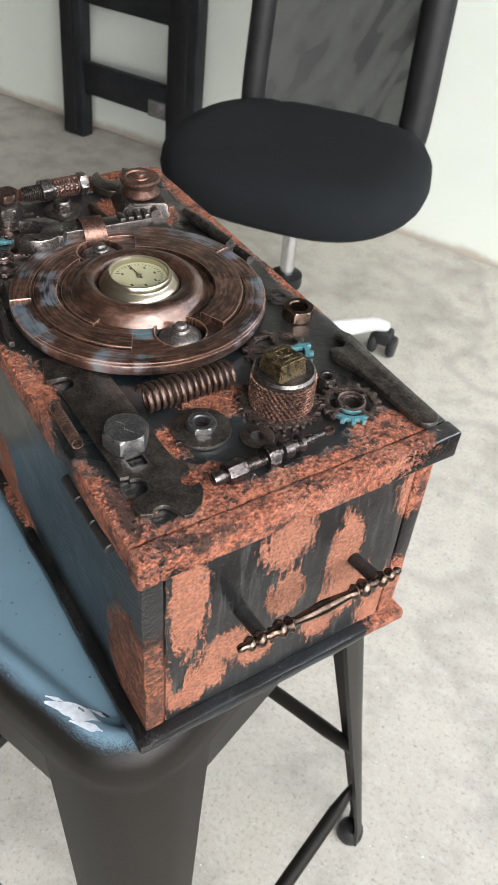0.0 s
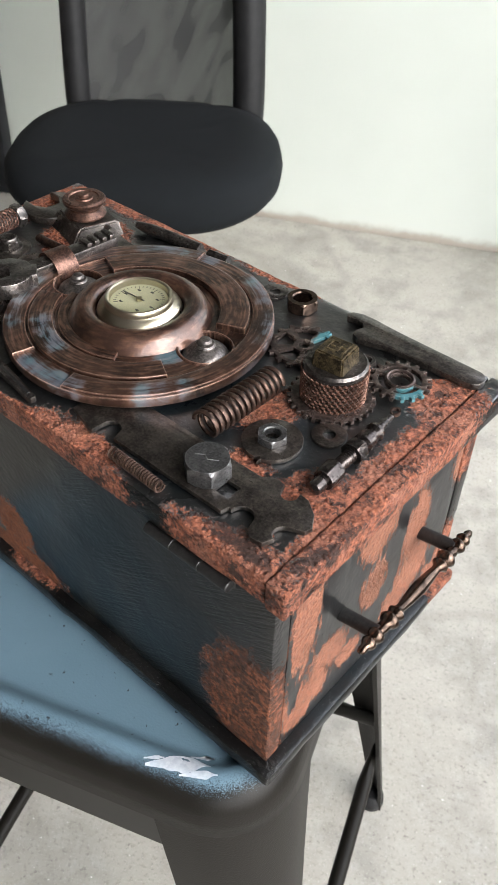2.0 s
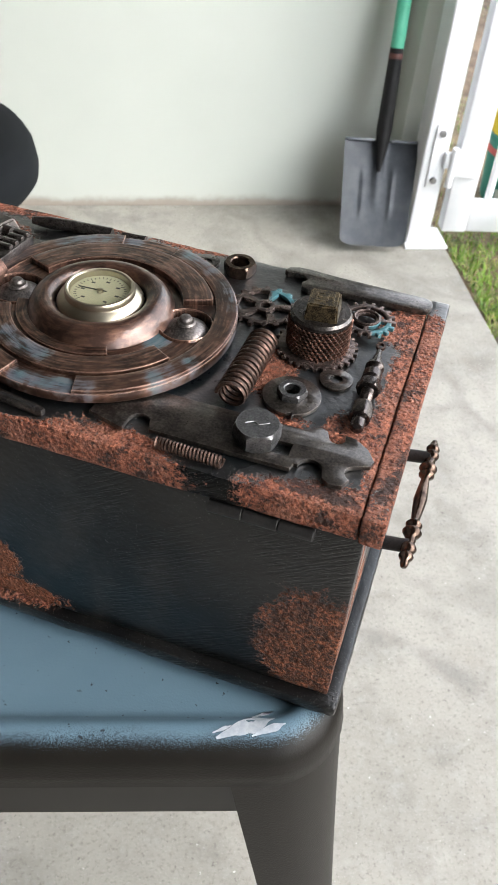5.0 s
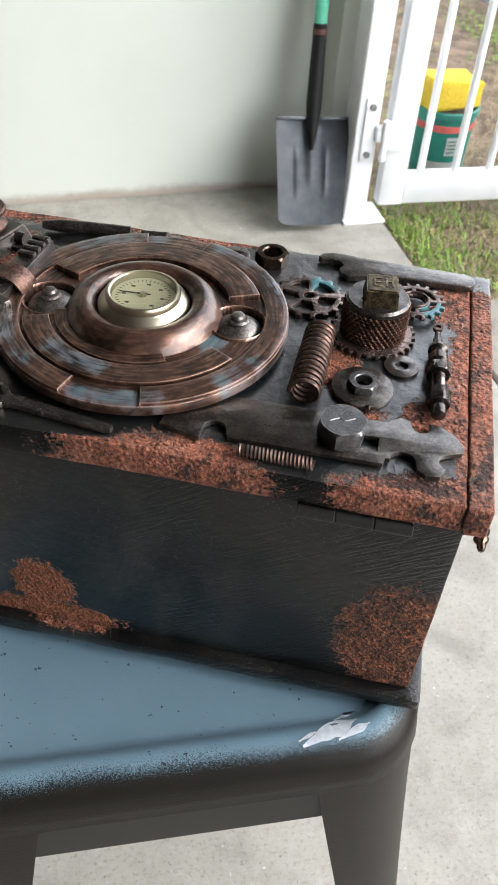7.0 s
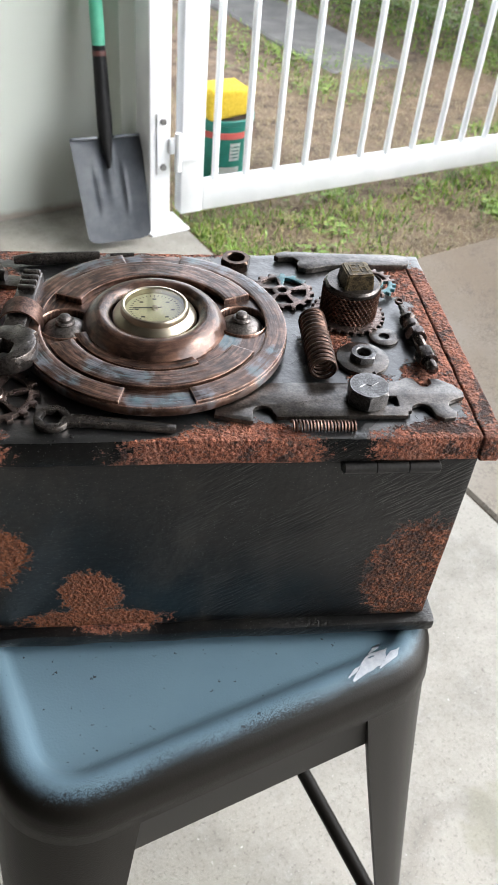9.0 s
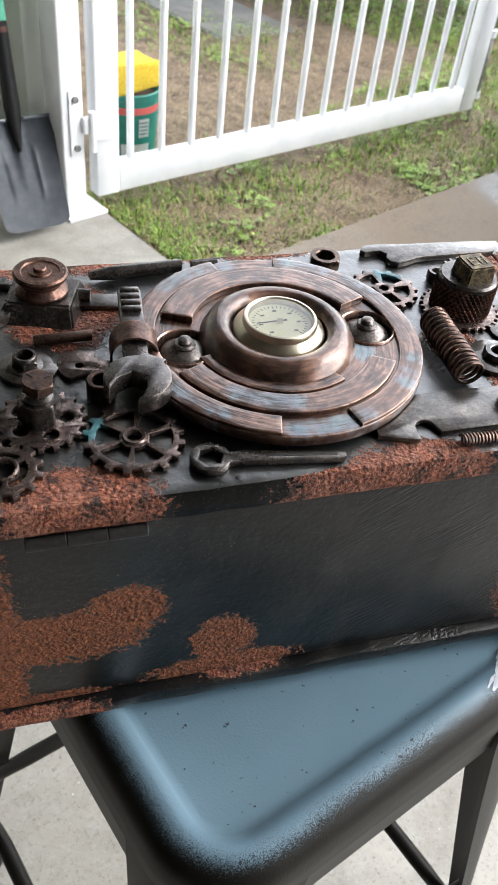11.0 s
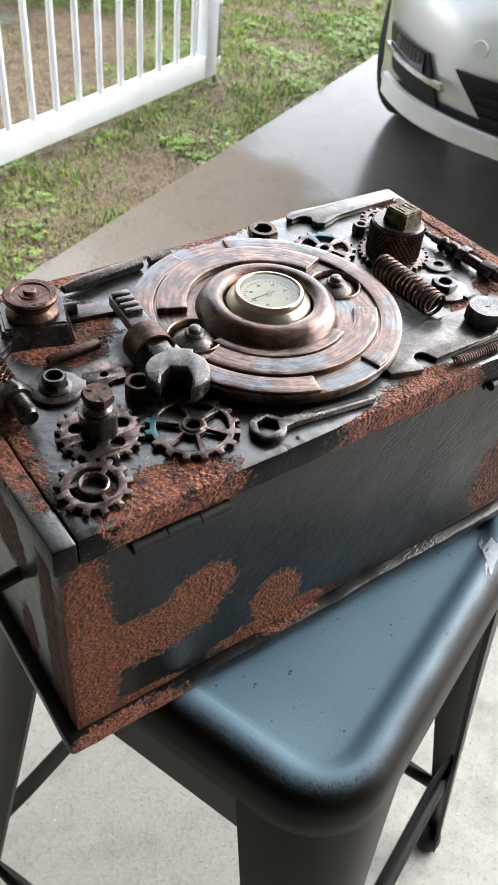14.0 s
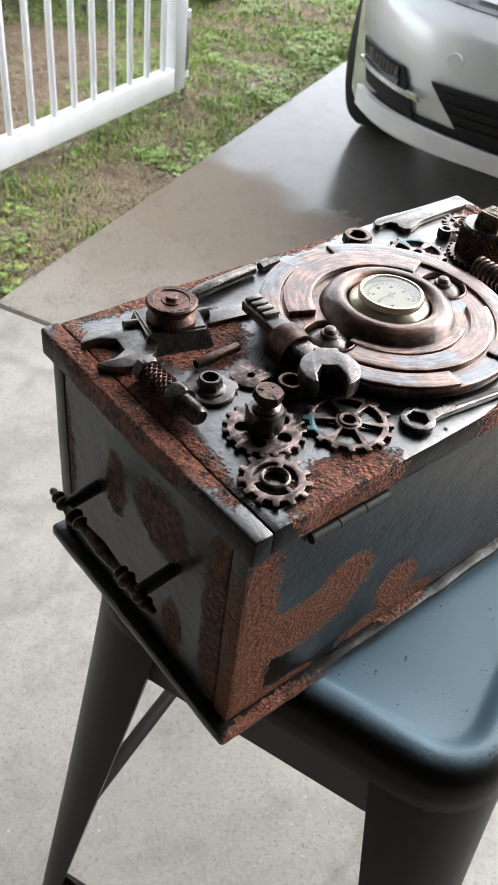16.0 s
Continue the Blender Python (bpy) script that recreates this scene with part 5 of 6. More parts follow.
base_bm = fine_box((-0.185, -0.004, 0.652), (0.185, 0.195, 0.6622), 0.0026, 0.008, 2, 0.0007)
piece("base_board", paint_masks(base_bm, rust=[(-0.15, -0.004, 0.655, 0.045, 0.008, 0.02), (0.184, 0.19, 0.655, 0.02, 0.03, 0.02), (-0.03, 0.004, 0.66, 0.03, 0.008, 0.01)], blue=[(0.18, 0.1, 0.65, 0.05, 0.1, 0.05)], brown=[], dark=[], solid=[]), M_BOX, "black painted base board")

# hinges
for x0, x1 in ((0.099, 0.154), (-0.143, -0.088)):
    h = piece("hinge", bm_box((x0, 0.0018, 0.8), (x1, 0.0033, 0.8075), 0.0006, 1), M_BLACKROD, "small black butt hinge")
    n = 3
    for i in range(n):
        a, b = x0 + (x1 - x0) * i / n + 0.00015, x0 + (x1 - x0) * (i + 1) / n - 0.00015
        piece("knuckle", lathe([(0.0, 0.0), (0.003, 0.0), (0.0034, 0.0004), (0.0034, b - a - 0.0004), (0.003, b - a), (0.0, b - a)], 14, pose(a, -0.0008, 0.8055, 0, 90)), M_BLACKROD, "", ID, h)


# pull handles on both ends
def pull(x, s, ya, yb, z, zb):
    h = piece("pull_handle", lathe([(0.0, -0.0555), (0.0018, -0.055), (0.0026, -0.0525), (0.0022, -0.0505), (0.0036, -0.049), (0.0044, -0.0472), (0.0036, -0.0454), (0.0022, -0.0445), (0.0042, -0.043), (0.005, -0.041), (0.0042, -0.039), (0.0026, -0.038),
                                    (0.0035, -0.0345), (0.003, -0.032), (0.0046, -0.0305), (0.0058, -0.0282), (0.0046, -0.026), (0.003, -0.025), (0.0044, -0.0235), (0.005, -0.022), (0.0036, -0.0205), (0.0026, -0.018), (0.0034, -0.010), (0.0042, 0.0)]
                                   + [(r, -q) for r, q in ((0.0034, -0.010), (0.0026, -0.018), (0.0036, -0.0205), (0.005, -0.022), (0.0044, -0.0235), (0.003, -0.025), (0.0046, -0.026), (0.0058, -0.0282), (0.0046, -0.0305), (0.003, -0.032), (0.0035, -0.0345),
                                                           (0.0026, -0.038), (0.0042, -0.039), (0.005, -0.041), (0.0042, -0.043), (0.0022, -0.0445), (0.0036, -0.0454), (0.0044, -0.0472), (0.0036, -0.049), (0.0022, -0.0505), (0.0026, -0.0525), (0.0018, -0.055), (0.0, -0.0555))],
                                   20), M_BRONZE if s > 0 else M_COPPER_DARK, "turned dark bronze drawer pull", Matrix.Translation((x, (ya + yb) / 2, zb)) @ pose(0, 0, 0, 90), None, 60)
    for y in (ya, yb):
        piece("post", tube([(x - s * 0.024, y, z), (x - s * 0.004, y, z + (zb - z) * 0.8), (x, y, zb)], 0.0042, 14), M_BLACKROD, "black post", ID, h)


pull(0.200, 1, 0.063, 0.141, 0.741, 0.7455)
pull(-0.200, -1, 0.062, 0.140, 0.742, 0.738)

# ---- the big disc and its gauge ----
DC = on_lid(-0.002, 0.0920)
DG = DC @ pose(0, 0, -0.002)
BLUE_ARCS = []
for a0, a1, r in ((196, 232, 0.074), (262, 290, 0.073), (20, 40, 0.075), (52, 70, 0.074), (100, 135, 0.073), (233, 262, 0.056), (335, 352, 0.046), (318, 334, 0.073)):
    k = max(2, int((a1 - a0) / 6))
    for i in range(k + 1):
        a = radians(a0 + (a1 - a0) * i / k)
        BLUE_ARCS.append((r * math.cos(a), r * math.sin(a), 0.012, 0.011, 0.011, 0.02))


def disc_mask(bm):
    bmesh.ops.triangulate(bm, faces=[f for f in bm.faces if len(f.verts) > 4])
    for _ in range(6):
        long_edges = [e for e in bm.edges if e.calc_length() > 0.0045]
        if not long_edges:
            break
        bmesh.ops.subdivide_edges(bm, edges=long_edges, cuts=1)
        bmesh.ops.triangulate(bm, faces=[f for f in bm.faces if len(f.verts) > 4])
    return paint_masks(bm, blue=BLUE_ARCS)


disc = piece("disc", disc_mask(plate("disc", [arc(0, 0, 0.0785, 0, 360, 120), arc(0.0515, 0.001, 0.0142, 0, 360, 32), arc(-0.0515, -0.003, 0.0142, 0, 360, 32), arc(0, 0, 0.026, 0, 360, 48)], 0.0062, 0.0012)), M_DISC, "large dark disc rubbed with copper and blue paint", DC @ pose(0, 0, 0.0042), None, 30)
piece("spacer", lathe([(0.06, 0.0), (0.06, 0.0045)], 48), M_BLACKROD, "", DC, disc)


def raised(r0, r1, a0, a1, z, t, n=40):
    piece("raised_arc", disc_mask(plate("raised_arc", [sector(r0, r1, a0, a1, n)], t, 0.0007)), M_DISC, "", DC @ pose(0, 0, z), disc, 30)


raised(0.0655, 0.078, 285, 436, 0.0100, 0.0024, 70)
raised(0.0655, 0.078, 464.5, 615, 0.0100, 0.0024, 70)
raised(0.0468, 0.0640, 24, 157, 0.0100, 0.0044, 60)
raised(0.0500, 0.0640, 203, 330, 0.0100, 0.0032, 60)
raised(0.0405, 0.0475, 196, 300, 0.0100, 0.0022, 50)
for x, y in ((0.0515, 0.001), (-0.0515, -0.003)):
    piece("pocket_rim", lathe([(0.0142, 0.0095), (0.0146, 0.0112), (0.0153, 0.0118), (0.016, 0.0112), (0.0165, 0.0100)], 40, pose(x, y, 0)), M_DISC, "", DC, disc)
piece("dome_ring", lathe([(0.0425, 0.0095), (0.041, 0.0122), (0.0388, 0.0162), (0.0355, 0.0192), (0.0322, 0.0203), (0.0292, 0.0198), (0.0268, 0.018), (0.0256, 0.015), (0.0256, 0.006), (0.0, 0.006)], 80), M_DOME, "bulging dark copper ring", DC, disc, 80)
gauge = piece("gauge", lathe([(0.0, 0.0135), (0.0246, 0.0135), (0.0248, 0.0152), (0.0238, 0.0172), (0.0208, 0.0186), (0.0198, 0.0196), (0.0199, 0.0222), (0.0193, 0.0234), (0.0182, 0.0236), (0.0174, 0.0230), (0.0171, 0.0192), (0.0, 0.0192)], 72), M_GOLD, "small brass-rimmed hygrometer with cream dial", DC, None, 40)
piece("dial", lathe([(0.0, 0.0218), (0.0169, 0.0218), (0.0169, 0.0214)], 64), M_DIAL, "cream printed dial", DG, gauge)
ticks = bmesh.new()
for i in range(31):
    a = radians(-50 + 280 * i / 30)
    L = 0.0026 if i % 5 == 0 else 0.0015
    m = Matrix.Rotation(a, 4, "Z") @ Matrix.Translation((0.0148, 0, 0))
    bm_box((-L, -0.00016, 0.0216), (0, 0.00016, 0.02195), 0, 1, ticks, m)
piece("tick_marks", ticks, M_INK, "fine black scale", DG, gauge)
marks = bmesh.new()
for i in range(7):
    a = radians(-50 + 280 * i / 6)
    bm_box((-0.0011, -0.0006, 0.0216), (0.0011, 0.0006, 0.02195), 0, 1, marks, Matrix.Translation((0.0105 * math.cos(a), 0.0105 * math.sin(a), 0)))
piece("numeral_bars", marks, M_INK, "small dark printed numerals", DG, gauge)
needle = bm_box((-0.004, -0.0003, 0.0228), (0.0128, 0.0003, 0.0232), 0, 1, None, Matrix.Rotation(radians(183), 4, "Z"))
piece("needle", needle, M_INK, "thin black needle", DG, gauge)
piece("needle_hub", lathe([(0.0, 0.0218), (0.0017, 0.0218), (0.0017, 0.0236), (0.001, 0.024), (0.0, 0.024)], 18), M_GOLD, "", DG, gauge)
glass = piece("glass", lathe([(0.0171, 0.0249), (0.012, 0.0251), (0.006, 0.0252), (0.0, 0.02525)], 56), M_GLASS, "domed clear glass", DG, gauge, 80)
glass.visible_shadow = False


def cone_bolt(x, y, material):
    b = piece("screw_washer", lathe([(0.0, 0.004), (0.0122, 0.004), (0.0128, 0.0052), (0.0124, 0.0068), (0.0095, 0.0088), (0.0055, 0.0108), (0.0, 0.0112)], 40, pose(x, y, 0.0015)), material, "domed steel washer with a screw", DC, None, 50)
    piece("screw_ring", lathe([(0.0, 0.015), (0.0056, 0.015), (0.0058, 0.0162), (0.005, 0.0172), (0.0, 0.0174)], 24, pose(x, y, -0.003)), material, "", DC, b)
    hd = piece("screw_head", lathe([(0.0, 0.0172), (0.0036, 0.0172), (0.0038, 0.0184), (0.003, 0.0197), (0.0014, 0.0203), (0.0, 0.0204)], 20, pose(x, y, -0.003)), M_WASHER, "", DC, b)
    return hd


cone_bolt(0.0515, 0.001, M_WASHER)
cone_bolt(-0.0515, -0.003, M_WASHER)


# ---- parts glued on the lid ----
def jaw_plate(r, gap, depth, tail, tail_w, turn_n=28):
    """Open-ended spanner head at the origin, mouth to +x, shank to -x."""
    half = math.degrees(math.asin(gap / r))
    pts = arc(0, 0, r, half, 180 - math.degrees(math.asin(tail_w / r)), turn_n)
    pts += [(-tail, tail_w), (-tail, -tail_w)]
    pts += arc(0, 0, r, 180 + math.degrees(math.asin(tail_w / r)), 360 - half, turn_n)
    pts += [(r * 0.55 - depth * 0.2, -gap), (r - depth, -gap * 0.55), (r - depth, gap * 0.55), (r * 0.55 - depth * 0.2, gap)]
    return pts


def gear(name, x, y, teeth, root, tip, holes, thick, material, label, turn=0.0, z=0.0005, teal=()):
    bm = plate(name, [gear_outline(teeth, root, tip)] + holes, thick, 0.0004)
    bmesh.ops.triangulate(bm, faces=[f for f in bm.faces if len(f.verts) > 4])
    paint_masks(bm, teal=list(teal))
    return piece(name, bm, material, label, on_lid(x, y, z, turn))


def spokes(n, r0, r1, gap, hub, turn=0.0):
    return [arc(0, 0, hub, 0, 360, 20)] + [sector(r0, r1, turn + 360 * i / n + gap, turn + 360 * (i + 1) / n - gap, 7) for i in range(n)]


# beside the plug
plug_at = on_lid(0.1205, 0.1170)
gear("gear", 0.1205, 0.1160, 28, 0.0218, 0.0238, [arc(0, 0, 0.008, 0, 360, 20)], 0.0024, M_GEAR, "fine-toothed dark gear under the plug")
plug = piece("pipe_plug", lathe([(0.0, 0.0028), (0.0166, 0.0028), (0.0166, 0.0215), (0.0172, 0.0222), (0.0172, 0.0238), (0.016, 0.0252), (0.0, 0.0254)], 56), M_STEEL, "blackened pipe plug wrapped in copper mesh", plug_at)
rows = bmesh.new()
for k in range(9):
    z = 0.0038 + 0.0021 * k
    pts = []
    for i in range(144):
        a = 2 * math.pi * i / 144
        ph = math.sin(a * 36 + k * math.pi)
        pts.append((0.01735 * math.cos(a) + 0.0004 * ph * math.cos(a), (0.01735 + 0.0004 * ph) * math.sin(a), z + 0.00075 * ph))
    tube(pts, 0.00062, 5, rows, True)
piece("mesh_sleeve", rows, M_COPPER, "woven copper wire sleeve", plug_at, plug)
sq = bmesh.new()
loops(sq, [[(x * k, y * k, z) for x, y in ((-1, -1), (1, -1), (1, 1), (-1, 1))] for k, z in ((0.0092, 0.025), (0.0082, 0.0350))], True, (False, True))
bmesh.ops.bevel(sq, geom=sq.edges[:], offset=0.0009, segments=2, affect="EDGES")
head = piece("square_head", sq, M_BRASSY, "worn brass square head", plug_at @ pose(0.001, -0.002, 0, 0, 0, 6), plug)
em = bmesh.new()
for a, b in (((-0.005, -0.004), (-0.004, 0.004)), ((-0.005, -0.004), (-0.0005, -0.003)), ((-0.005, -0.0005), (-0.001, 0.0003)), ((-0.005, 0.0032), (-0.0005, 0.004)), ((0.0012, -0.004), (0.0022, 0.004)), ((0.0046, -0.004), (0.0056, 0.004)), ((0.002, 0.0005), (0.005, 0.0014))):
    bm_box((a[0], a[1], 0.0350), (b[0], b[1], 0.0354), 0.0001, 1, em)
piece("cast_marks", em, M_BRASSY, "raised cast marks", WORLD[head], head)
gear("gear", 0.1420, 0.1488, 18, 0.0148, 0.0174, spokes(4, 0.0086, 0.0120, 6, 0.0056), 0.0026, M_GEAR, "small dark gear with a teal-painted edge", 8, 0.0031, [(0.0115, -0.0095, 0.001, 0.010, 0.009, 0.01)])
piece("gear_ring", lathe([(0.0066, 0.005), (0.0066, 0.0066), (0.0073, 0.007), (0.0081, 0.0066), (0.0081, 0.005)], 28), M_GEAR, "", on_lid(0.1420, 0.1488), None)
gear("gear", 0.0815, 0.1412, 16, 0.0188, 0.0212, spokes(5, 0.0062, 0.0158, 11, 0.003), 0.0026, M_GEAR, "spoked dark gear beside the disc, one spoke painted blue", 14, 0.0005, [(0.011, 0.012, 0.001, 0.011, 0.010, 0.01)])
piece("hex_nut", hex_nut(0.0104, 0.0078, 0.0056, 12), M_BRONZE, "large dark hexagon nut", on_lid(0.0540, 0.1740, 0.0003))
piece("washer", plate("washer", [arc(0, 0, 0.0088, 0, 360, 32), arc(0, 0, 0.0034, 0, 360, 20)], 0.0016, 0.0003), M_STEEL, "dark steel washer", on_lid(0.031, 0.1755, 0.0003))
piece("hex_nut", hex_nut(0.0056, 0.0075, 0.0028, 20), M_STEEL, "small dark hexagon nut", on_lid(0.1195, 0.1490, 0.0003))
piece("washer", plate("washer", [arc(0, 0, 0.0092, 0, 360, 36), arc(0, 0, 0.0034, 0, 360, 20)], 0.0018, 0.0003), M_PLATE, "flat grey washer", on_lid(0.1385, 0.0905, 0.0004))
back_w = [(0.118, 0.0082), (0.106, 0.0090), (0.097, 0.0098), (0.089, 0.0096), (0.0835, 0.0072), (0.0815, 0.0035), (0.084, 0.0006), (0.0895, 0.0018), (0.0945, 0.0012), (0.0975, -0.0025), (0.0955, -0.0072), (0.0965, -0.0115), (0.1015, -0.0138), (0.109, -0.0120), (0.116, -0.0092), (0.124, -0.0082)]
back_w += arc(0.1695, 0.0, 0.0070, -88, 88, 12)
piece("spanner", plate("spanner", [back_w[::-1]], 0.0042, 0.0008), M_PLATE, "flat dark open-ended spanner along the lid edge", on_lid(0.0, 0.1795, 0.0004, 0))

# old spark plug lying on its side
sp_at = Matrix.Translation((0.1555, 0.1275, TOP + 0.0052)) @ pose(0, 0, 0, 90, 0, 2.2) @ Matrix.Diagonal((0.8, 0.8, 1, 1))
spark = piece("spark_plug", lathe([(0.0, 0.006), (0.0016, 0.006), (0.0022, 0.008), (0.0022, 0.012), (0.0032, 0.0135), (0.0032, 0.0205), (0.0062, 0.0215), (0.0066, 0.0235), (0.0042, 0.0255), (0.0042, 0.028), (0.0066, 0.029), (0.0066, 0.034), (0.0042, 0.0352), (0.0042, 0.038), (0.0, 0.038)], 28), M_SPARK, "blackened spark plug lying on its side", sp_at)
piece("hex_collar", hex_nut(0.0084, 0.0065, 0, 0, pose(0, 0, 0.038)), M_SPARK, "", sp_at, spark)
thread = [(0.0042, 0.0445)]
for i in range(9):
    thread += [(0.0046, 0.0450 + 0.0014 * i), (0.0039, 0.0457 + 0.0014 * i)]
piece("thread", lathe(thread + [(0.0, 0.058)], 20), M_SPARK, "", sp_at, spark)
piece("hex_end", hex_nut(0.0078, 0.0105, 0, 15, pose(0, 0, 0.0575)), M_SPARK, "", sp_at, spark)
piece("end_cap", lathe([(0.0042, 0.068), (0.0042, 0.0695), (0.0048, 0.070), (0.0048, 0.0735), (0.0042, 0.0755), (0.002, 0.0762), (0.0, 0.0762)], 18), M_SPARK, "", sp_at, spark)
piece("eyelet", lathe([(0.0022, -0.0012), (0.0034, -0.0012), (0.0034, 0.0012), (0.0022, 0.0012), (0.0022, -0.0012)], 18, pose(0, 0.001, 0.0036, 90)), M_COPPER_DARK, "", sp_at, spark)

# notched washer with a nut
nw = arc(0, 0, 0.0158, -60, 285, 44) + [(0.0062, -0.0125), (0.0078, -0.0165)]
np_ = piece("notched_washer", plate("notched_washer", [nw, arc(0, 0, 0.004, 0, 360, 20)], 0.0026, 0.0005), M_PLATE, "dark notched washer plate", on_lid(0.1200, 0.0675, 0.0004, -10))
piece("hex_nut", hex_nut(0.0082, 0.0046, 0.0042, 8), M_BRIGHT, "bright steel hexagon nut", on_lid(0.1200, 0.0675, 0.0027), np_)

# hexagon bolt head
hb = piece("bolt_head", hex_nut(0.0122, 0.0105, 0, 22), M_BRIGHT, "large silver hexagon bolt head", on_lid(0.1135, 0.0275, 0.0036))
piece("crack_line", tube([(-0.006, -0.002, 0.0105), (-0.002, 0.0006, 0.0106), (0.001, -0.001, 0.0106), (0.0055, 0.002, 0.0105)], 0.0003, 5), M_BRIGHT, "", WORLD[hb], hb)

# springs
piece("coil_spring", coil((0.0935, 0.0995, TOP + 0.0087), (0.0920, 0.0475, TOP + 0.0087), 0.0073, 0.00125, 13.5), M_COPPER_DARK, "copper-rubbed coil spring", ID, None, 60)
piece("coil_spring", coil((0.0685, 0.0065, TOP + 0.0036), (0.1035, 0.0055, TOP + 0.0036), 0.0027, 0.00068, 19, 14, 5), M_COPPER_DARK, "thin dark coil spring", ID, None, 60)

# flat multi-spanner
multi = [(0.027, 0.0205), (0.0455, 0.0150), (0.0475, 0.0155), (0.0478, 0.0205)] + arc(0.0535, 0.0225, 0.0055, 180, 0, 10) + [(0.0595, 0.0215), (0.0605, 0.0185), (0.124, 0.0185), (0.1335, 0.0185), (0.1345, 0.0225)]
multi += arc(0.1425, 0.0225, 0.0060, 180, 20, 10) + [(0.1495, 0.0185), (0.1535, 0.0155), (0.1600, 0.0165)] + arc(0.1640, 0.0265, 0.0050, 250, 110, 9) + [(0.1650, 0.0325), (0.1700, 0.0345), (0.1710, 0.0385), (0.1665, 0.0455), (0.1590, 0.0510), (0.1535, 0.0515)]
multi += arc(0.1500, 0.0480, 0.0042, 20, -160, 8) + [(0.1445, 0.0510), (0.1400, 0.0525), (0.1330, 0.0480), (0.118, 0.0478), (0.060, 0.0478), (0.030, 0.0440)]
square_hole = [(0.1215, 0.0265), (0.1305, 0.0265), (0.1305, 0.0355), (0.1215, 0.0355)]
piece("multi_spanner", plate("multi_spanner", [multi, square_hole], 0.0030, 0.0006), M_PLATE, "flat dark multi-spanner with notches and a square hole", on_lid(0.001, -0.0045, 0.0004))

# ring spanner
ring_sp = arc(0, 0, 0.0096, 20, 335, 36) + [(0.014, -0.0030), (0.063, -0.0022), (0.0645, -0.0012), (0.0645, 0.0016), (0.063, 0.0024), (0.014, 0.0038)]
rs = piece("ring_spanner", plate("ring_spanner", [ring_sp, hexagon(0.0060, 15)], 0.0040, 0.0008), M_STEEL, "slim dark ring spanner with a hexagon eye", on_lid(-0.0565, 0.0150, 0.0004, -8))
piece("shank_groove", bm_box((0.026, -0.0008, 0.004), (0.060, 0.0010, 0.0043), 0.0001, 1), M_BLACKROD, "", WORLD[rs], rs)
piece("nail_head", lathe([(0.0, 0.0), (0.0012, 0.0), (0.0012, 0.0006), (0.0, 0.0008)], 12), M_BLACKROD, "", on_lid(-0.046, 0.0035))

# adjustable spanner with copper clamp, lying over the disc's edge
aw = on_lid(-0.0785, 0.098, 0.0112, -95.5)
wr = piece("spanner_shank", bm_box((-0.038, -0.0062, 0.0), (0.028, 0.0062, 0.0068), 0.0012, 2), M_STEEL, "dark adjustable spanner held by a copper clamp", aw)
for i in range(4):
    piece("tooth", bm_box((-0.0365 + 0.0058 * i, -0.0052, 0.0066), (-0.0328 + 0.0058 * i, 0.0052, 0.0094), 0.0008, 2), M_STEEL, "", aw, wr)
piece("jaw", plate("jaw", [jaw_plate(0.0165, 0.0075, 0.0185, 0.018, 0.0068)], 0.0105, 0.0014), M_STEEL, "open jaw", aw @ pose(0.0395, -0.0005, -0.0015, 0, 0, -30), wr)
clamp = bmesh.new()
crow = []
for x in (-0.0075, 0.0075):
    for rr in ((0.0128, 0.0118) if x < 0 else (0.0118, 0.0128)):
        crow.append([(x, rr * 0.98 * math.cos(radians(a)), -0.003 + rr * 1.05 * math.sin(radians(a))) for a in range(-20, 201, 10)])
crow.append(crow[0])
loops(clamp, [crow[0], crow[1], crow[2], crow[3], crow[0]], False)
bmesh.ops.remove_doubles(clamp, verts=clamp.verts, dist=1e-6)
bmesh.ops.recalc_face_normals(clamp, faces=clamp.faces[:])
piece("clamp", clamp, M_COPPER, "bent copper pipe clamp", aw @ pose(0.004, 0, 0), wr)

# gears near the other end
gear("gear", -0.0885, 0.0347, 16, 0.0212, 0.0240, spokes(6, 0.0072, 0.0182, 6, 0.0036, 10), 0.0028, M_GEAR, "six-spoked gear with a teal tinge", 5, 0.0005, [(-0.018, 0.012, 0.001, 0.008, 0.012, 0.01)])
piece("gear_ring", lathe([(0.0038, 0.0030), (0.0038, 0.0042), (0.0052, 0.0044), (0.0058, 0.0036), (0.0058, 0.0030)], 24), M_GEAR, "", on_lid(-0.0885, 0.0347))
gear("gear", -0.1487, 0.0230, 13, 0.0150, 0.0182, spokes(3, 0.0075, 0.0112, 8, 0.0055, 25), 0.0026, M_GEAR, "brown toothed gear with a ring centre", 10)
piece("gear_ring", lathe([(0.0058, 0.0028), (0.0058, 0.0042), (0.0066, 0.0046), (0.0074, 0.0042), (0.0074, 0.0028)], 28), M_GEAR, "", on_lid(-0.1487, 0.0230))
five = [arc(0.0118 * math.cos(radians(72 * i)), 0.0118 * math.sin(radians(72 * i)), 0.0038, 0, 360, 14) for i in range(5)]
gear("gear", -0.1295, 0.0540, 19, 0.0192, 0.0218, five, 0.0026, M_GEAR, "toothed gear with round holes under a bolt", 0)
bolt_at = on_lid(-0.1298, 0.0548, 0.003)
bs = piece("standing_bolt", hex_nut(0.0102, 0.0128, 0.0052, 10), M_STEEL, "tall dark nut with a bolt standing in it", bolt_at)
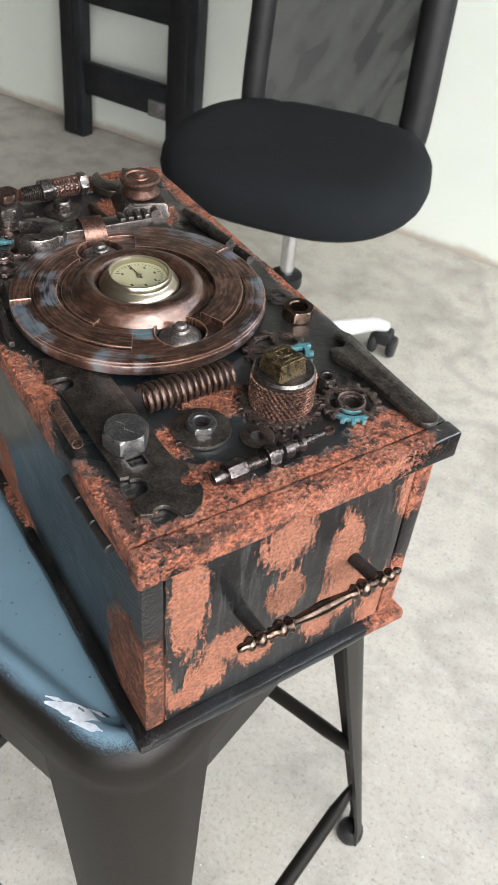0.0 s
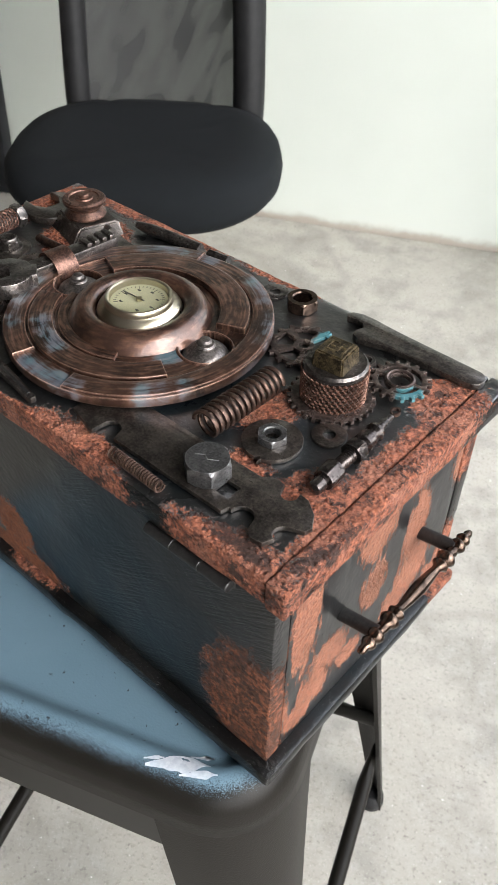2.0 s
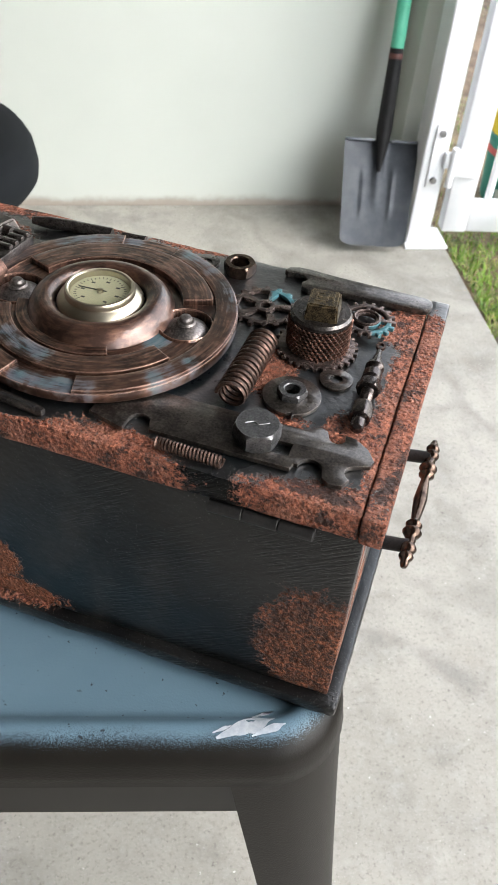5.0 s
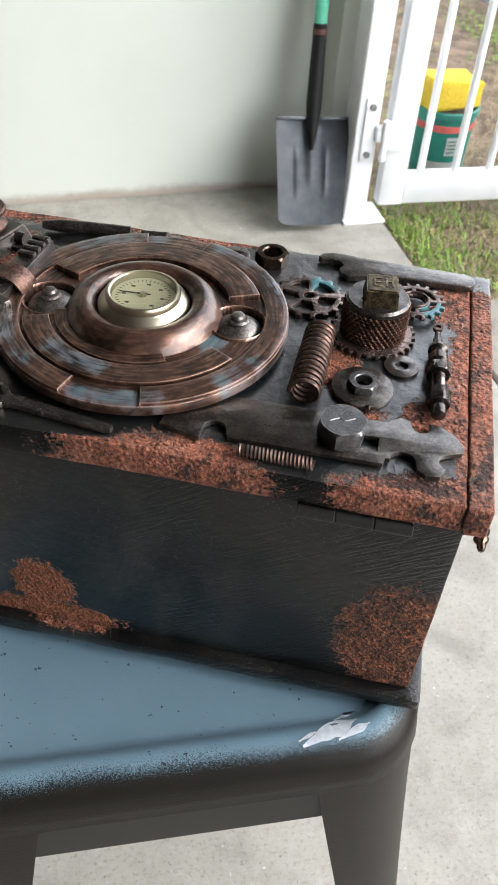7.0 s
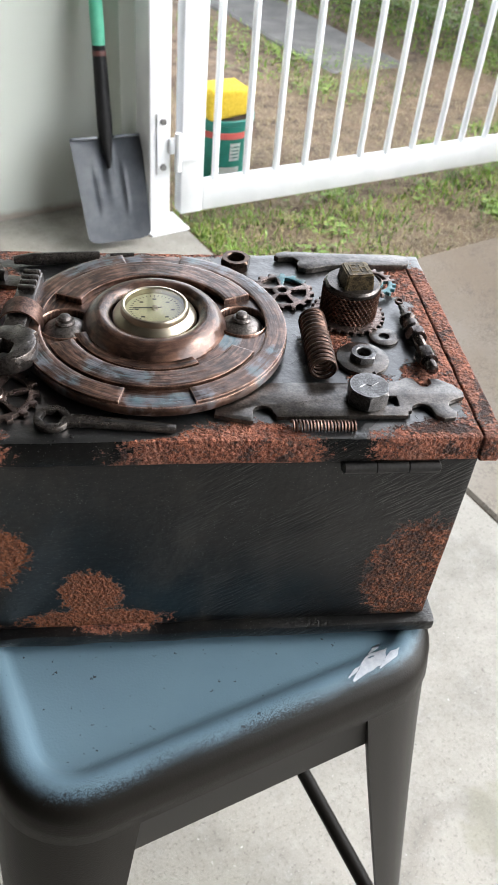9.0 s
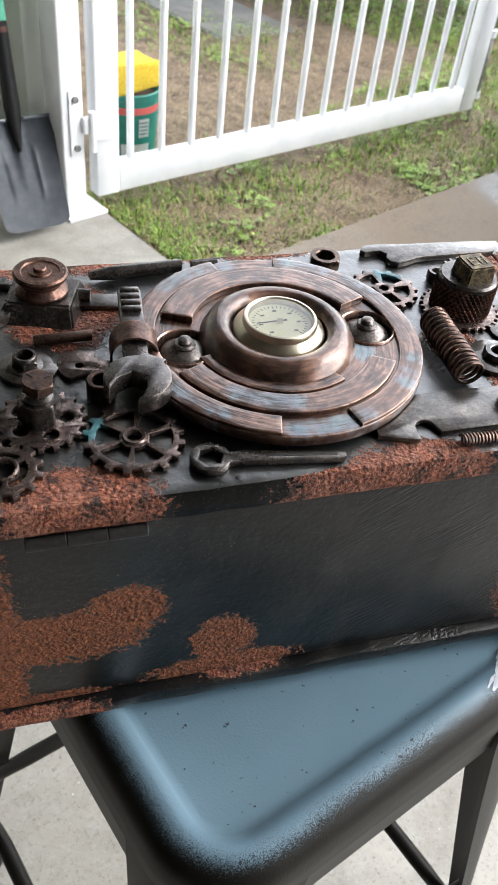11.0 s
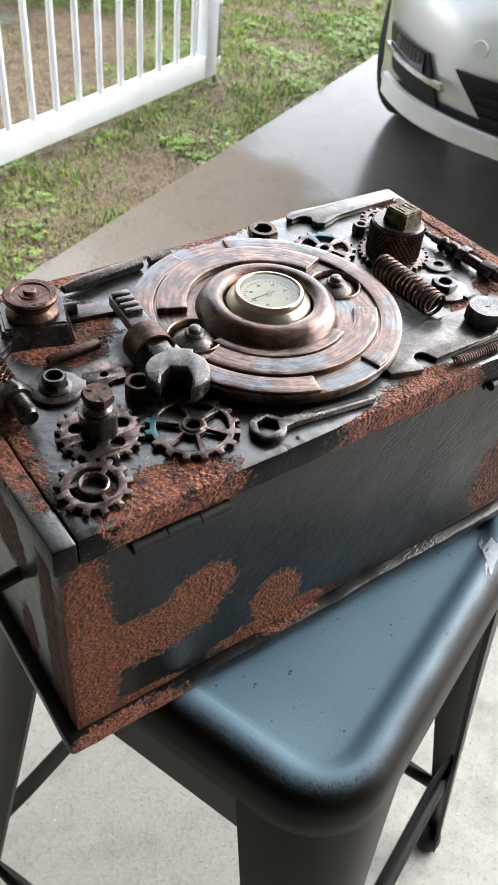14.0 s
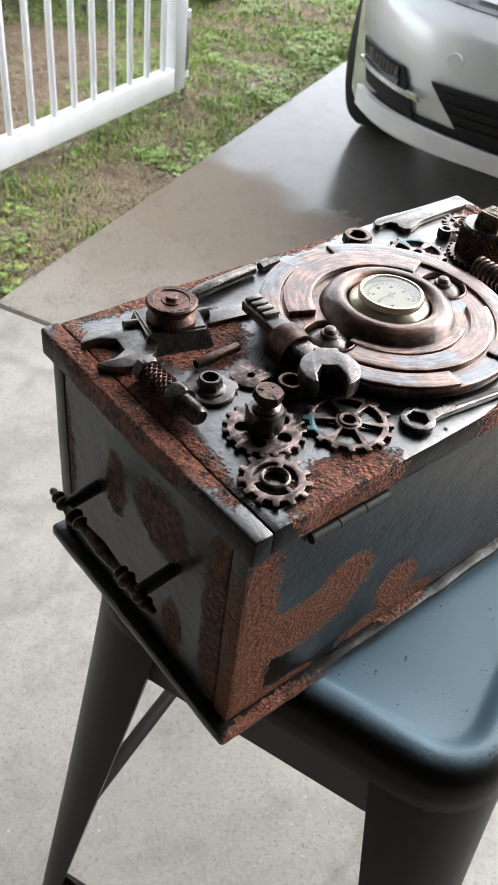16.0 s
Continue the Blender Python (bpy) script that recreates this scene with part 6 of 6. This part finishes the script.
piece("bolt_shank", lathe([(0.0048, 0.006), (0.0048, 0.0126), (0.0072, 0.0128), (0.0072, 0.0142), (0.0054, 0.0150), (0.0046, 0.0156), (0.0046, 0.019)], 20), M_STEEL, "", bolt_at, bs)
bh = piece("bolt_head", hex_nut(0.0078, 0.0054, 0, 25), M_COPPER_DARK, "worn hexagon bolt head", bolt_at @ pose(0.0005, 0.0005, 0.0178, 3, 4), bs)
for a in (20, 140, 260):
    piece("grade_mark", bm_box((0.003, -0.0003, 0.0055), (0.0058, 0.0003, 0.0059), 0, 1, None, Matrix.Rotation(radians(a), 4, "Z")), M_BLACKROD, "", WORLD[bh], bh)
piece("pipe_ring", lathe([(0.0046, 0.0), (0.0068, 0.0), (0.0072, 0.0006), (0.0072, 0.0098), (0.0066, 0.0104), (0.0052, 0.0104), (0.0046, 0.0098), (0.0046, 0.0)], 32), M_COPPER_DARK, "short dark copper pipe ring", on_lid(-0.0990, 0.0700, 0.0003))
wp = arc(0, 0, 0.0138, -15, 300, 40) + [(0.0095, -0.0125), (0.0140, -0.0085)]
wpl = piece("washer_plate", plate("washer_plate", [wp, arc(0, 0, 0.004, 0, 360, 18)], 0.0022, 0.0005), M_PLATE, "grey washer plate with a flanged nut", on_lid(-0.1335, 0.0955, 0.0004, 20))
piece("flange", lathe([(0.004, 0.002), (0.0086, 0.0022), (0.0086, 0.0032), (0.006, 0.004)], 30), M_STEEL, "", WORLD[wpl], wpl)
piece("flange_nut", hex_nut(0.0070, 0.0045, 0.0044, 0, pose(0, 0, 0.0028)), M_STEEL, "", WORLD[wpl], wpl)
piece("nut_collar", lathe([(0.0062, 0.0072), (0.0060, 0.0088), (0.0054, 0.0096), (0.0044, 0.0096), (0.0042, 0.005)], 26), M_STEEL, "", WORLD[wpl], wpl)
hp = arc(0, 0, 0.0122, 60, 250, 22) + [(0.002, -0.0075), (0.017, -0.005), (0.017, 0.0035), (0.006, 0.0065)]
piece("link_plate", plate("link_plate", [hp, arc(-0.001, -0.001, 0.0022, 0, 360, 16)], 0.0020, 0.0004), M_GEAR, "curved dark link plate with a hole", on_lid(-0.106, 0.0935, 0.0004, -12))

# bolt wrapped in wire, lying down
mb_at = Matrix.Translation((-0.1570, 0.1235, TOP + 0.0078)) @ pose(0, 0, 0, 90, 0, 1)
mb = piece("lying_bolt", hex_nut(0.0082, 0.0062, 0, 0), M_STEEL, "bolt lying on its side, wrapped in copper wire mesh", mb_at)
piece("shank", lathe([(0.0052, 0.006), (0.0052, 0.030)], 20), M_STEEL, "", mb_at, mb)
wires = bmesh.new()
for k in range(9):
    pts = []
    for i in range(48):
        a = 2 * math.pi * i / 48
        ph = math.sin(a * 12 + k * math.pi)
        pts.append(((0.0062 + 0.0004 * ph) * math.cos(a), (0.0062 + 0.0004 * ph) * math.sin(a), 0.0078 + 0.0021 * k + 0.0006 * ph))
    tube(pts, 0.0006, 5, wires, True)
piece("mesh_sleeve", wires, M_COPPER, "copper wire sleeve", mb_at, mb)
piece("hex_nut", hex_nut(0.0088, 0.0085, 0.0050, 20, pose(0, 0, 0.0275)), M_STEEL, "", mb_at, mb)
th = []
for i in range(10):
    th += [(0.0054, 0.036 + 0.0014 * i), (0.0046, 0.0367 + 0.0014 * i)]
piece("thread", lathe(th + [(0.004, 0.0505), (0.0, 0.0505)], 20), M_STEEL, "", mb_at, mb)

# open spanner head, pulley on a bracket, rods
piece("spanner_head", plate("spanner_head", [jaw_plate(0.0208, 0.0100, 0.0215, 0.028, 0.0085)], 0.0056, 0.001), M_PLATE, "dark open-ended spanner head", on_lid(-0.1560, 0.1495, 0.0004, 175))
br = bmesh.new()
loops(br, [[(-0.024, -0.021, 0), (0.020, -0.022, 0), (0.023, 0.018, 0), (-0.020, 0.018, 0)], [(-0.0175, -0.013, 0.0125), (0.0175, -0.013, 0.0125), (0.0195, 0.015, 0.0125), (-0.0175, 0.015, 0.0125)]], True, (True, True))
bmesh.ops.bevel(br, geom=br.edges[:], offset=0.0012, segments=2, affect="EDGES")
pb_at = on_lid(-0.1203, 0.1510, -0.0025, -14)
pb = piece("pulley_bracket", br, M_STEEL, "folded dark sheet bracket with a copper pulley", pb_at)
pul = piece("pulley_wheel", lathe([(0.0, 0.0128), (0.0128, 0.0128), (0.0142, 0.0136), (0.0142, 0.0148), (0.0112, 0.0182), (0.0112, 0.0196), (0.0146, 0.0228), (0.0148, 0.0246), (0.0138, 0.0256), (0.0105, 0.0256), (0.0100, 0.0248), (0.0062, 0.0248), (0.0058, 0.0256), (0.0035, 0.0256), (0.0035, 0.0272), (0.003, 0.0278), (0.0, 0.0278)], 56), M_COPPER, "small copper pulley wheel", pb_at, pb)
lt = bmesh.new()
for i in range(20):
    if i in (9, 10, 19):
        continue
    a = 2 * math.pi * i / 20
    bm_box((-0.0006, -0.0011, 0.0255), (0.0006, 0.0011, 0.0258), 0.0001, 1, lt, Matrix.Rotation(a, 4, "Z") @ Matrix.Translation((0.0121, 0, 0)))
piece("stamped_marks", lt, M_COPPER_DARK, "worn stamped marks round the pulley", pb_at, pb)
for x0, x1 in ((-0.026, -0.014), (0.014, 0.0255)):
    piece("bracket_bolt", tube([(x0, 0.006, 0.008), (x1, 0.006, 0.008)], 0.0036, 12), M_STEEL, "", pb_at, pb)
tb = pose(-0.1283, 0.1152, TOP + 0.0034, 0, 90, 2.3)
piece("copper_tube", lathe([(0.0018, 0.0), (0.0027, 0.0), (0.0029, 0.0005), (0.0029, 0.0299), (0.0027, 0.0304), (0.0018, 0.0304), (0.0018, 0.0)], 20), M_COPPER_DARK, "short open copper tube", tb)
bar = tube([(-0.092, 0.1725, TOP + 0.0042), (-0.08, 0.1738, TOP + 0.0046), (-0.06, 0.1762, TOP + 0.0044), (-0.037, 0.1785, TOP + 0.0042)], [0.0025, 0.0042, 0.0042, 0.0036], 12)
for v in bar.verts:
    v.co += noise.noise_vector(v.co * 160) * 0.0007
piece("rough_bar", bar, M_STEEL, "rough black metal bar along the edge", ID)
bar2 = tube([(-0.030, 0.1795, TOP + 0.003), (-0.014, 0.181, TOP + 0.003)], 0.003, 10)
piece("rough_bar", bar2, M_STEEL, "short dark bar along the edge", ID)
piece("flat_strip", plate("flat_strip", [[(-0.017, -0.006), (0.019, -0.0065), (0.020, 0.006), (-0.016, 0.0065)]], 0.0028, 0.0006), M_PLATE, "flat dark metal strip", on_lid(-0.086, 0.1485, 0.0004, -8))
